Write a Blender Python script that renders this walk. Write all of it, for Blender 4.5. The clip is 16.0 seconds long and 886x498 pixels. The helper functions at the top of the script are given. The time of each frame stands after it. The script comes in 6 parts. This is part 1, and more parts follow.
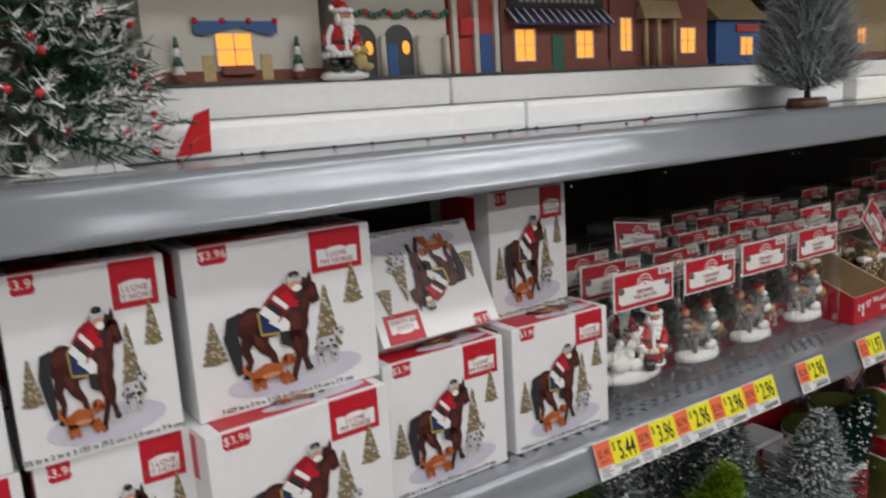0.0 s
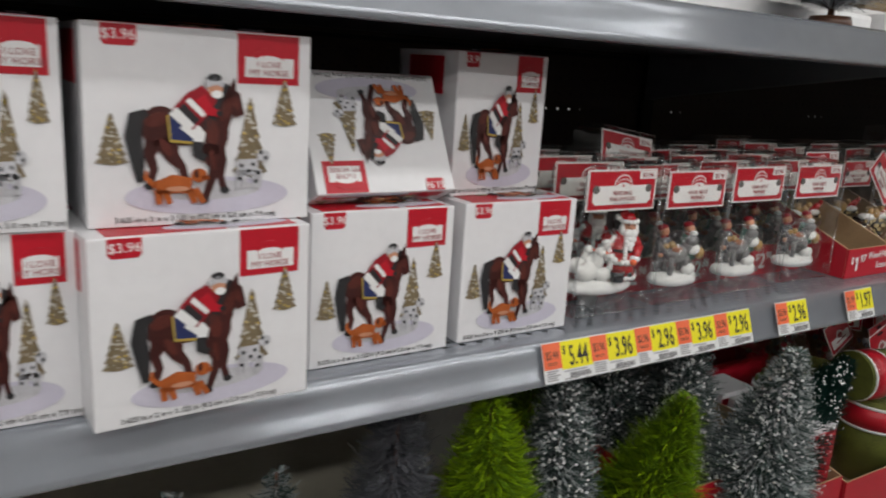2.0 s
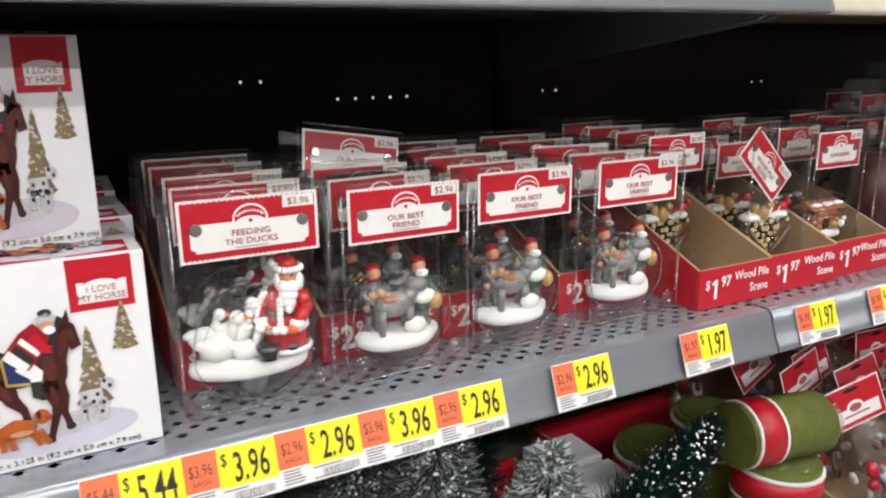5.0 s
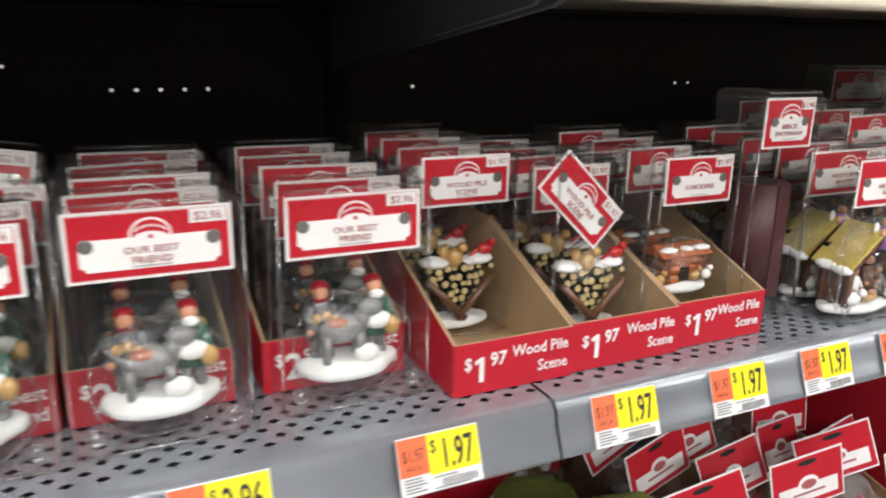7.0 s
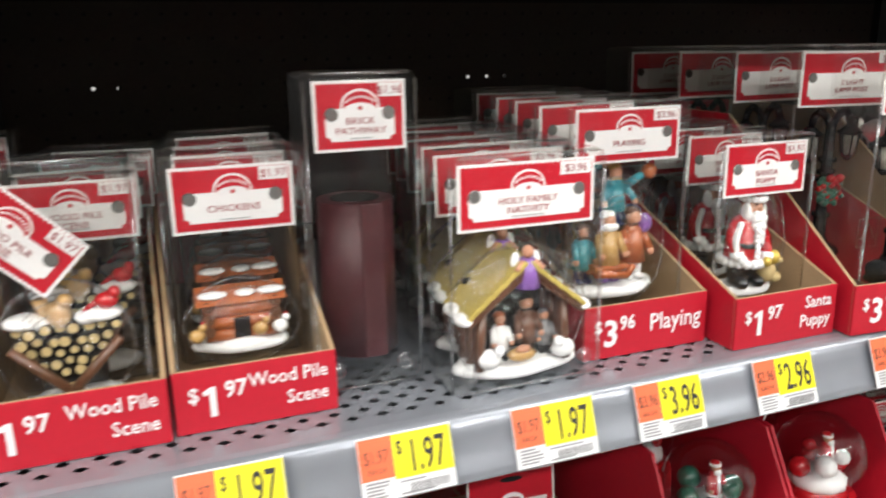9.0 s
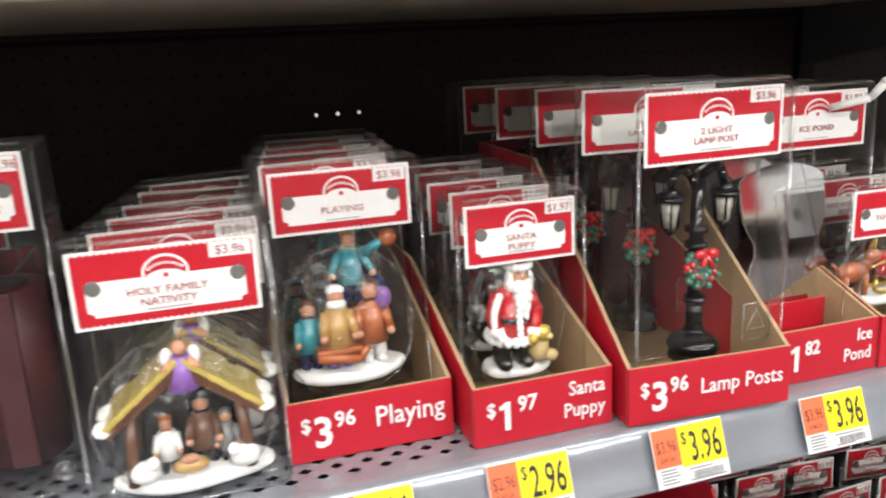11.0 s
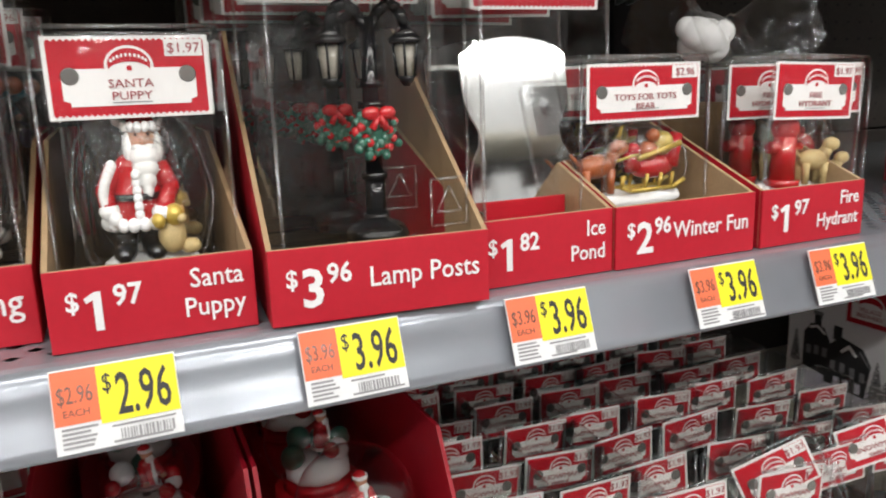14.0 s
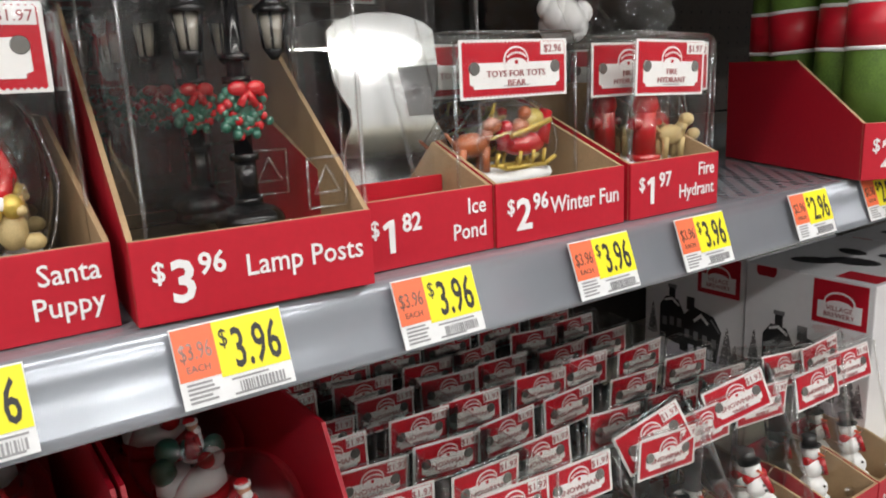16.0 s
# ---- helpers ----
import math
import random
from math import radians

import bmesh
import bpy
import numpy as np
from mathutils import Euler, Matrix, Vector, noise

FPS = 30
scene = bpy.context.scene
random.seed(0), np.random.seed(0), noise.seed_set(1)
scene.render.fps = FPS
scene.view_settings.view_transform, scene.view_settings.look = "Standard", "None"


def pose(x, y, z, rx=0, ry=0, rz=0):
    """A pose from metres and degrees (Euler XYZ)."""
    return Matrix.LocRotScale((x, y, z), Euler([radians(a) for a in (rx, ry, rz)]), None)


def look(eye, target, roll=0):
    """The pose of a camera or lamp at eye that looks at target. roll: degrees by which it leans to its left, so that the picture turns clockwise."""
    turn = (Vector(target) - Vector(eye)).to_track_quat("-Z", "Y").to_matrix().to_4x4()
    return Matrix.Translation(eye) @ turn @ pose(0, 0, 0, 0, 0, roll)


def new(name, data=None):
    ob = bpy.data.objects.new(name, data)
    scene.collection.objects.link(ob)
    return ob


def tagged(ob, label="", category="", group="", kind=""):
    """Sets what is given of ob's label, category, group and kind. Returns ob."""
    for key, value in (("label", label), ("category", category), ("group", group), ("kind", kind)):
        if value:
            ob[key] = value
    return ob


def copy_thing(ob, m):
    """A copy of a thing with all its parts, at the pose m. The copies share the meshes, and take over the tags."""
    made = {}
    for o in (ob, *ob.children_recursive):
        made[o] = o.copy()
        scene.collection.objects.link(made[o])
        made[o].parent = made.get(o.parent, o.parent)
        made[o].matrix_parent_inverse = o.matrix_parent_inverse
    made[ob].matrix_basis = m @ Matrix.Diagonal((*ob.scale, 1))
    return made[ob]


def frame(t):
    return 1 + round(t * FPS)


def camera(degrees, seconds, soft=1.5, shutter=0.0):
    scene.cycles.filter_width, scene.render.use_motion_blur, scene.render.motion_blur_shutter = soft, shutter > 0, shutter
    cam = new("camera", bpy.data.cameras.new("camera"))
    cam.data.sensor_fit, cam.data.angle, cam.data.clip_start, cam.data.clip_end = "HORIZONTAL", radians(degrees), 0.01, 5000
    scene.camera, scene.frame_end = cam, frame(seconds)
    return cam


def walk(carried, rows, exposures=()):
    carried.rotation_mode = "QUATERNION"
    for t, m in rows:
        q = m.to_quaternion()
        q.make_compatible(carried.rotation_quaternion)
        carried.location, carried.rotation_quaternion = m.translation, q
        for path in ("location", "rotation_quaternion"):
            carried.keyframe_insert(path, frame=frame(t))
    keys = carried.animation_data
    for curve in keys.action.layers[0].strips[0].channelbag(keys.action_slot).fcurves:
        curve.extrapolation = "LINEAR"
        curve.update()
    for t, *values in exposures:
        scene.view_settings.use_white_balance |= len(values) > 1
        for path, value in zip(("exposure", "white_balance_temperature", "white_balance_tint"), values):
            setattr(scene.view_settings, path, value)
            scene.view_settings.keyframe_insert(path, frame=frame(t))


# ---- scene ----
cam = camera(60.0, 16.0, soft=1.9, shutter=0.5)
PATH = [
    (0, (-1.138, -0.528, 1.475), (-0.078, 1.125, 1.099), -3.5),
    (0.5, (-1.118, -0.54, 1.441), (-0.02, 1.085, 1.05), -2.4),
    (1, (-1.111, -0.536, 1.408), (-0.065, 1.128, 1.039), -0.7),
    (1.5, (-1.113, -0.538, 1.386), (-0.099, 1.142, 1.001), 1.9),
    (2, (-1.071, -0.51, 1.37), (-0.029, 1.132, 0.904), 3.6),
    (2.5, (-0.978, -0.508, 1.384), (0.124, 1.09, 0.898), 1.8),
    (3, (-0.877, -0.503, 1.372), (0.291, 1.047, 0.888), -0.3),
    (3.5, (-0.799, -0.468, 1.357), (0.353, 1.094, 0.874), -1.9),
    (6, (-0.485, -0.449, 1.387), (0.314, 1.304, 0.85), 1.3),
    (6.5, (-0.395, -0.43, 1.39), (0.42, 1.304, 0.814), 1.8),
    (7, (-0.295, -0.4, 1.377), (0.541, 1.334, 0.832), 1.1),
    (7.5, (-0.209, -0.385, 1.371), (0.635, 1.343, 0.823), 1.3),
    (8, (-0.071, -0.384, 1.367), (0.736, 1.366, 0.832), 1.2),
    (8.5, (0.05, -0.387, 1.342), (0.796, 1.393, 0.819), 0.1),
    (10.8, (0.383, -0.396, 1.375), (0.938, 1.468, 0.907), -2.6),
    (11, (0.4, -0.386, 1.363), (0.97, 1.471, 0.887), -3.0),
    (11.5, (0.491, -0.382, 1.376), (0.953, 1.488, 0.837), -3.7),
    (12, (0.557, -0.403, 1.321), (1.038, 1.497, 0.924), -4.4),
    (12.5, (0.59, -0.397, 1.305), (1.037, 1.506, 0.883), -3.3),
    (13, (0.616, -0.398, 1.274), (1.101, 1.498, 0.862), -2.7),
    (13.5, (0.608, -0.383, 1.256), (1.206, 1.48, 0.84), -2.3),
    (14, (0.581, -0.36, 1.244), (1.347, 1.436, 0.812), -2.0),
    (14.5, (0.572, -0.347, 1.245), (1.491, 1.38, 0.829), -1.2),
    (15, (0.569, -0.341, 1.245), (1.598, 1.321, 0.821), -0.7),
    (15.5, (0.57, -0.34, 1.233), (1.656, 1.279, 0.79), -1.1),
    (16, (0.575, -0.338, 1.231), (1.667, 1.276, 0.781), -2.6),
]
walk(cam, [(t, look(e, g, r)) for t, e, g, r in PATH],
     [(0, -1.6), (2.0, -1.6), (2.5, -1.4), (3.0, -1.2), (3.5, -1.0), (6.0, -0.72), (8.5, -0.5), (11.0, -0.35), (13.0, -0.58), (14.5, -0.75), (16.0, -0.8)])

# ---- light ----
world = bpy.data.worlds.new("store_air")
scene.world = world
world.use_nodes = True
world.node_tree.nodes["Background"].inputs[0].default_value = (0.9, 0.95, 1.0, 1)
world.node_tree.nodes["Background"].inputs[1].default_value = 0.05
scene.view_settings.exposure = 0.0

TUBE_POWER = 70.0


# ---- materials ----
def mat(name, color, rough=0.5, metal=0.0, vary=0.08, scale=40.0, bump=0.0, spec=0.5, coat=0.0, stain=0.0):
    m = bpy.data.materials.new(name)
    m.use_nodes = True
    nt = m.node_tree
    b = nt.nodes["Principled BSDF"]
    b.inputs["Roughness"].default_value = rough
    b.inputs["Metallic"].default_value = metal
    b.inputs["Specular IOR Level"].default_value = spec
    b.inputs["Coat Weight"].default_value = coat
    b.inputs["Coat Roughness"].default_value = 0.15
    co = nt.nodes.new("ShaderNodeTexCoord")
    n1 = nt.nodes.new("ShaderNodeTexNoise")
    n1.inputs["Scale"].default_value = scale
    n1.inputs["Detail"].default_value = 4
    n2 = nt.nodes.new("ShaderNodeTexNoise")
    n2.inputs["Scale"].default_value = scale * 9
    n2.inputs["Detail"].default_value = 2
    nt.links.new(co.outputs["Object"], n1.inputs["Vector"])
    nt.links.new(co.outputs["Object"], n2.inputs["Vector"])
    add = nt.nodes.new("ShaderNodeMath")
    add.operation = "ADD"
    nt.links.new(n1.outputs["Fac"], add.inputs[0])
    nt.links.new(n2.outputs["Fac"], add.inputs[1])
    rng = nt.nodes.new("ShaderNodeMapRange")
    rng.inputs["From Min"].default_value = 0.6
    rng.inputs["From Max"].default_value = 1.4
    rng.inputs["To Min"].default_value = 1 - vary
    rng.inputs["To Max"].default_value = 1 + vary
    nt.links.new(add.outputs[0], rng.inputs["Value"])
    mul = nt.nodes.new("ShaderNodeVectorMath")
    mul.operation = "SCALE"
    mul.inputs[0].default_value = color
    nt.links.new(rng.outputs[0], mul.inputs["Scale"])
    nt.links.new(mul.outputs[0], b.inputs["Base Color"])
    rr = nt.nodes.new("ShaderNodeMapRange")
    rr.inputs["To Min"].default_value = max(0.02, rough - 0.08 - stain)
    rr.inputs["To Max"].default_value = min(1.0, rough + 0.08 + stain)
    nt.links.new(n1.outputs["Fac"], rr.inputs["Value"])
    nt.links.new(rr.outputs[0], b.inputs["Roughness"])
    if bump:
        bp = nt.nodes.new("ShaderNodeBump")
        bp.inputs["Strength"].default_value = bump
        bp.inputs["Distance"].default_value = 0.002
        nt.links.new(add.outputs[0], bp.inputs["Height"])
        nt.links.new(bp.outputs[0], b.inputs["Normal"])
    return m


def clear_plastic(name, tint=0.98, rough=0.09, base=0.03, top=0.6, wave=0.35, fine=28):
    m = bpy.data.materials.new(name)
    m.use_nodes = True
    nt = m.node_tree
    for n in list(nt.nodes):
        nt.nodes.remove(n)
    out = nt.nodes.new("ShaderNodeOutputMaterial")
    mix = nt.nodes.new("ShaderNodeMixShader")
    tr = nt.nodes.new("ShaderNodeBsdfTransparent")
    tr.inputs[0].default_value = (tint, tint, tint * 0.99, 1)
    gl = nt.nodes.new("ShaderNodeBsdfGlossy")
    gl.inputs["Roughness"].default_value = rough
    gl.inputs["Color"].default_value = (0.95, 0.97, 1, 1)
    fr = nt.nodes.new("ShaderNodeLayerWeight")
    fr.inputs["Blend"].default_value = 0.5
    pw = nt.nodes.new("ShaderNodeMath")
    pw.operation = "POWER"
    pw.inputs[1].default_value = 4.0
    rng = nt.nodes.new("ShaderNodeMapRange")
    rng.inputs["To Min"].default_value = base
    rng.inputs["To Max"].default_value = top
    co = nt.nodes.new("ShaderNodeTexCoord")
    no = nt.nodes.new("ShaderNodeTexNoise")
    no.inputs["Scale"].default_value = fine
    no.inputs["Detail"].default_value = 3
    bp = nt.nodes.new("ShaderNodeBump")
    bp.inputs["Strength"].default_value = wave
    bp.inputs["Distance"].default_value = 0.004 if fine < 50 else 0.009
    nt.links.new(co.outputs["Object"], no.inputs["Vector"])
    nt.links.new(no.outputs["Fac"], bp.inputs["Height"])
    nt.links.new(bp.outputs[0], gl.inputs["Normal"])
    nt.links.new(fr.outputs["Facing"], pw.inputs[0])
    nt.links.new(pw.outputs[0], rng.inputs["Value"])
    nt.links.new(rng.outputs[0], mix.inputs[0])
    nt.links.new(tr.outputs[0], mix.inputs[1])
    nt.links.new(gl.outputs[0], mix.inputs[2])
    nt.links.new(mix.outputs[0], out.inputs[0])
    return m


def glow(name, color, strength):
    m = bpy.data.materials.new(name)
    m.use_nodes = True
    b = m.node_tree.nodes["Principled BSDF"]
    b.inputs["Base Color"].default_value = (*color, 1)
    b.inputs["Emission Color"].default_value = (*color, 1)
    b.inputs["Emission Strength"].default_value = strength
    return m


M_STEEL = mat("grey_shelf_enamel", (0.33, 0.355, 0.395), 0.21, 0.4, 0.05, 5, 0.012, stain=0.02)
# enamel darkened for undersides and brackets; their shade is in the colour
M_STEEL_SHADE = mat("grey_shelf_inner", (0.10, 0.11, 0.12), 0.6, 0.1)
M_CREAM = mat("cream_shelf_enamel", (0.62, 0.58, 0.47), 0.4, 0.0, 0.05, 8)
M_PEG = mat("dark_pegboard", (0.032, 0.025, 0.020), 0.75, 0, 0.25, 30, 0.05)
M_DARK = mat("black_gap", (0.012, 0.012, 0.012), 0.9)
M_WHITE = mat("white_card", (0.80, 0.80, 0.80), 0.42, 0, 0.03, 30, 0.01)
M_BOXW = mat("white_box_print", (0.78, 0.78, 0.80), 0.33, 0, 0.03, 12, 0.02, coat=0.2)
M_RED = mat("red_card_print", (0.48, 0.008, 0.022), 0.38, 0, 0.08, 25, 0.02)
M_TRAY = mat("red_tray_board", (0.46, 0.007, 0.022), 0.5, 0, 0.07, 25, 0.04)
M_KRAFT = mat("kraft_cardboard", (0.40, 0.27, 0.15), 0.8, 0, 0.12, 60, 0.06)
M_INK = mat("black_ink", (0.02, 0.02, 0.022), 0.5)
M_GREYINK = mat("grey_ink", (0.30, 0.30, 0.31), 0.6)
M_TITLE = mat("dark_red_ink", (0.36, 0.09, 0.10), 0.5)
M_YELLOW = mat("yellow_tag", (0.86, 0.78, 0.01), 0.45, 0, 0.04)
M_ORANGE = mat("orange_tag", (0.86, 0.16, 0.06), 0.45, 0, 0.05)
M_PAPER = mat("tag_paper", (0.78, 0.79, 0.80), 0.45, 0, 0.03)
M_CLEAR = clear_plastic("clear_clamshell", 0.985, 0.05, 0.022, 0.60, 0.45, 28)
M_DOME = clear_plastic("clear_blister", 0.99, 0.045, 0.06, 0.75, 1.0, 60)
M_RIM = clear_plastic("clear_fold", 0.92, 0.14, 0.15, 0.85)
M_BACKS = clear_plastic("clear_back_sheet", 0.97, 0.32, 0.05, 0.42)
M_RIVET = mat("grey_dimple", (0.30, 0.30, 0.29), 0.2, 0.6)
M_SNOW = mat("white_snow_resin", (0.88, 0.885, 0.89), 0.55, 0, 0.05, 90, 0.3)
M_SKIN = mat("figurine_skin", (0.55, 0.27, 0.17), 0.35)
M_COAT = mat("figurine_red", (0.50, 0.012, 0.018), 0.25, 0, 0.15, 90, coat=0.8)
M_BLACK = mat("figurine_black", (0.015, 0.016, 0.018), 0.14, 0, 0.1, 120, 0.25, coat=1.0)
M_GREENC = mat("figurine_green", (0.03, 0.13, 0.09), 0.3, 0, 0.15, 90, coat=0.8)
M_TEAL = mat("figurine_teal", (0.03, 0.27, 0.33), 0.3, 0, 0.15, 90, coat=0.8)
M_PURPLE = mat("figurine_purple", (0.25, 0.12, 0.40), 0.3, 0, 0.15, 90)
M_TAN = mat("figurine_tan", (0.50, 0.30, 0.10), 0.35, 0, 0.2, 90, coat=0.8)
M_GOLD = mat("figurine_gold", (0.62, 0.45, 0.10), 0.3, 0.4, 0.15, 90)
M_BROWN = mat("figurine_brown", (0.13, 0.055, 0.03), 0.4, 0, 0.25, 90, 0.1, coat=0.8)
M_GREYA = mat("figurine_grey", (0.20, 0.20, 0.21), 0.4, 0, 0.2, 90, coat=0.8)
M_LOG = mat("log_ends", (0.55, 0.42, 0.20), 0.6, 0, 0.2, 120)
M_MAROON = mat("maroon_paver", (0.05, 0.010, 0.013), 0.5, 0, 0.2, 80, 0.15)
M_SLATE = mat("figurine_slate", (0.10, 0.10, 0.115), 0.35, 0, 0.25, 90, coat=0.8)
M_SMOKE = mat("smoked_lantern_glass", (0.30, 0.28, 0.24), 0.12, 0, 0.1, 60, coat=1.0)
M_GLOSSY = mat("gloss_black_lamp", (0.006, 0.006, 0.007), 0.12, 0, 0.05, 60)
M_MIRROR = mat("pond_mirror", (0.88, 0.9, 0.92), 0.02, 1.0, 0.01)
M_HORSE = mat("print_horse_brown", (0.052, 0.010, 0.008), 0.4, 0, 0.4, 60)
M_HORSEL = mat("print_horse_chestnut", (0.095, 0.020, 0.014), 0.4, 0, 0.35, 60)
M_FIRS = mat("print_fir_snow", (0.55, 0.53, 0.48), 0.4, 0, 0.2, 90)
M_STRAW = mat("figurine_straw", (0.48, 0.37, 0.09), 0.35, 0, 0.25, 90, 0.1, coat=0.8)
M_RUST = mat("figurine_rust", (0.40, 0.11, 0.035), 0.35, 0, 0.25, 90, 0.1, coat=0.8)
M_DOG = mat("print_dog_rust", (0.42, 0.10, 0.02), 0.4, 0, 0.25, 60)
M_FIR = mat("print_gilded_fir", (0.20, 0.155, 0.09), 0.4, 0, 0.45, 160)
M_DRED = mat("print_dark_red", (0.28, 0.006, 0.015), 0.4)
M_NAVY = mat("print_navy", (0.02, 0.03, 0.11), 0.4)
M_DRIFT = mat("print_snow_shadow", (0.58, 0.56, 0.66), 0.4, 0, 0.05)
M_SPOT = mat("print_pale_grey", (0.52, 0.52, 0.55), 0.4, 0, 0.2, 90)
M_FLOOR = mat("vinyl_floor", (0.55, 0.54, 0.52), 0.25, 0, 0.06, 3)
M_WALL = mat("store_wall", (0.60, 0.60, 0.60), 0.8, 0, 0.05, 2)
M_CEIL = mat("store_ceiling", (0.78, 0.78, 0.78), 0.9, 0, 0.06, 2)
M_STOCK = mat("stocked_goods", (0.20, 0.18, 0.19), 0.6, 0, 0.4, 6)
M_FROST = mat("frosted_bristle", (0.56, 0.60, 0.61), 0.5, 0, 0.3, 40)
M_FROSTD = mat("frost_green_bristle", (0.06, 0.10, 0.09), 0.5, 0, 0.3, 40)
M_LIME = mat("lime_bristle", (0.36, 0.56, 0.012), 0.45, 0, 0.3, 40)
M_LIMED = mat("deep_lime_bristle", (0.13, 0.24, 0.01), 0.5, 0, 0.3, 40)
M_PINE = mat("dark_pine_bristle", (0.006, 0.045, 0.035), 0.5, 0, 0.3, 40)
M_PINESNOW = mat("snow_tipped_pine", (0.16, 0.24, 0.22), 0.5, 0, 0.5, 40)
M_SILVER = mat("silver_tinsel", (0.40, 0.41, 0.45), 0.25, 0.6, 0.3, 40)
M_MOSS = mat("green_moss_sheet", (0.11, 0.125, 0.018), 0.8, 0, 0.35, 60, 0.25)
M_GRASS = mat("green_grass_mat", (0.09, 0.17, 0.022), 0.7, 0, 0.35, 60, 0.2)
M_GLOBE = clear_plastic("globe_glass", 0.95, 0.03, 0.06, 0.9)
M_HWHITE = mat("house_white", (0.60, 0.58, 0.52), 0.5, 0, 0.06, 40)
M_HBRICK = mat("house_brick", (0.22, 0.07, 0.05), 0.6, 0, 0.25, 120, 0.2)
M_HRED = mat("house_red", (0.42, 0.04, 0.03), 0.5, 0, 0.15, 60)
M_HBLUE = mat("house_blue", (0.03, 0.10, 0.28), 0.5, 0, 0.15, 60)
M_HDARK = mat("house_slate", (0.06, 0.06, 0.065), 0.6, 0, 0.2, 60)
M_HTAN = mat("house_tan", (0.36, 0.27, 0.15), 0.5, 0, 0.2, 60)
M_WINDOW = glow("lit_amber_window", (1.0, 0.36, 0.045), 3.2)
M_LAMP = glow("lamp_tube", (1.0, 0.98, 0.95), 9.0)
M_TWIST = mat("white_tie", (0.7, 0.7, 0.68), 0.4)


# ---- mesh tools ----
def part(name, bm, mats, parent=None, label="", smooth=False, m=None):
    me = bpy.data.meshes.new(name)
    bm.normal_update()
    bm.to_mesh(me)
    bm.free()
    for k in mats if isinstance(mats, (list, tuple)) else [mats]:
        me.materials.append(k)
    if smooth:
        for p in me.polygons:
            p.use_smooth = True
    ob = new(name, me)
    if parent:
        ob.parent = parent
    if m is not None:
        ob.matrix_basis = m
    if label:
        ob["label"] = label
    return ob


def thing(name, label, category, group="", m=None, kind=""):
    ob = new(name)
    ob.empty_display_size = 0.02
    if m is not None:
        ob.matrix_basis = m
    return tagged(ob, label, category, group, kind)


def box(bm, x0, x1, y0, y1, z0, z1, mi=0, bevel=0.0, m=None):
    vs = [bm.verts.new((x, y, z)) for x in (x0, x1) for y in (y0, y1) for z in (z0, z1)]
    fs = [bm.faces.new([vs[i] for i in q]) for q in ((0, 1, 3, 2), (4, 6, 7, 5), (0, 4, 5, 1), (2, 3, 7, 6), (0, 2, 6, 4), (1, 5, 7, 3))]
    for f in fs:
        f.material_index = mi
    if bevel:
        es = list({e for f in fs for e in f.edges})
        r = bmesh.ops.bevel(bm, geom=es, offset=bevel, segments=2, affect="EDGES", profile=0.6)
        vs = list({v for f in r["faces"] for v in f.verts} | {v for v in vs if v.is_valid})
        for f in r["faces"]:
            f.material_index = mi
    if m is not None:
        bmesh.ops.transform(bm, matrix=m, verts=[v for v in vs if v.is_valid])
    return fs


def ball(bm, c, r, mi=0, u=10, v=7, m=None):
    r = (r, r, r) if isinstance(r, (int, float)) else r
    mm = Matrix.LocRotScale(c, None, r)
    g = bmesh.ops.create_uvsphere(bm, u_segments=u, v_segments=v, radius=1, matrix=mm if m is None else m @ mm)
    for f in {f for w in g["verts"] for f in w.link_faces}:
        f.material_index = mi
        f.smooth = True


def rod(bm, p, q, r0, r1=None, mi=0, seg=10):
    p, q = Vector(p), Vector(q)
    d = q - p
    mm = Matrix.Translation((p + q) / 2) @ d.to_track_quat("Z", "Y").to_matrix().to_4x4()
    g = bmesh.ops.create_cone(bm, cap_ends=True, segments=seg, radius1=r0, radius2=r0 if r1 is None else r1, depth=d.length, matrix=mm)
    for f in {f for w in g["verts"] for f in w.link_faces}:
        f.material_index = mi
        f.smooth = len(f.verts) == 4


def flat(bm, pts, y, mi=0, t=0.0003):
    """A thin sheet with the outline pts (x, z), its face towards -y."""
    a = [bm.verts.new((x, y - t, z)) for x, z in pts]
    b = [bm.verts.new((x, y, z)) for x, z in pts]
    f = bm.faces.new(a)
    f.material_index = mi
    n = len(pts)
    for i in range(n):
        g = bm.faces.new((a[i], b[i], b[(i + 1) % n], a[(i + 1) % n]))
        g.material_index = mi
    f.normal_update()
    if f.normal.y > 0:
        f.normal_flip()


def oval(cx, cz, rx, rz, n=20, turn=0.0):
    c, s = math.cos(turn), math.sin(turn)
    out = []
    for i in range(n):
        a = 2 * math.pi * i / n
        x, z = rx * math.cos(a), rz * math.sin(a)
        out.append((cx + c * x - s * z, cz + s * x + c * z))
    return out


def turned(bm, cx, cz, prof, seg=14, mi=0):
    """A profile of (radius, y) turned about an axis along y."""
    rings = [[bm.verts.new((cx + r * math.cos(2 * math.pi * i / seg), y, cz + r * math.sin(2 * math.pi * i / seg))) for i in range(seg)] for r, y in prof]
    for p, q in zip(rings, rings[1:]):
        for i in range(seg):
            f = bm.faces.new((p[i], p[(i + 1) % seg], q[(i + 1) % seg], q[i]))
            f.smooth = True
            f.material_index = mi


def quad(x0, x1, z0, z1):
    return [(x0, z0), (x1, z0), (x1, z1), (x0, z1)]


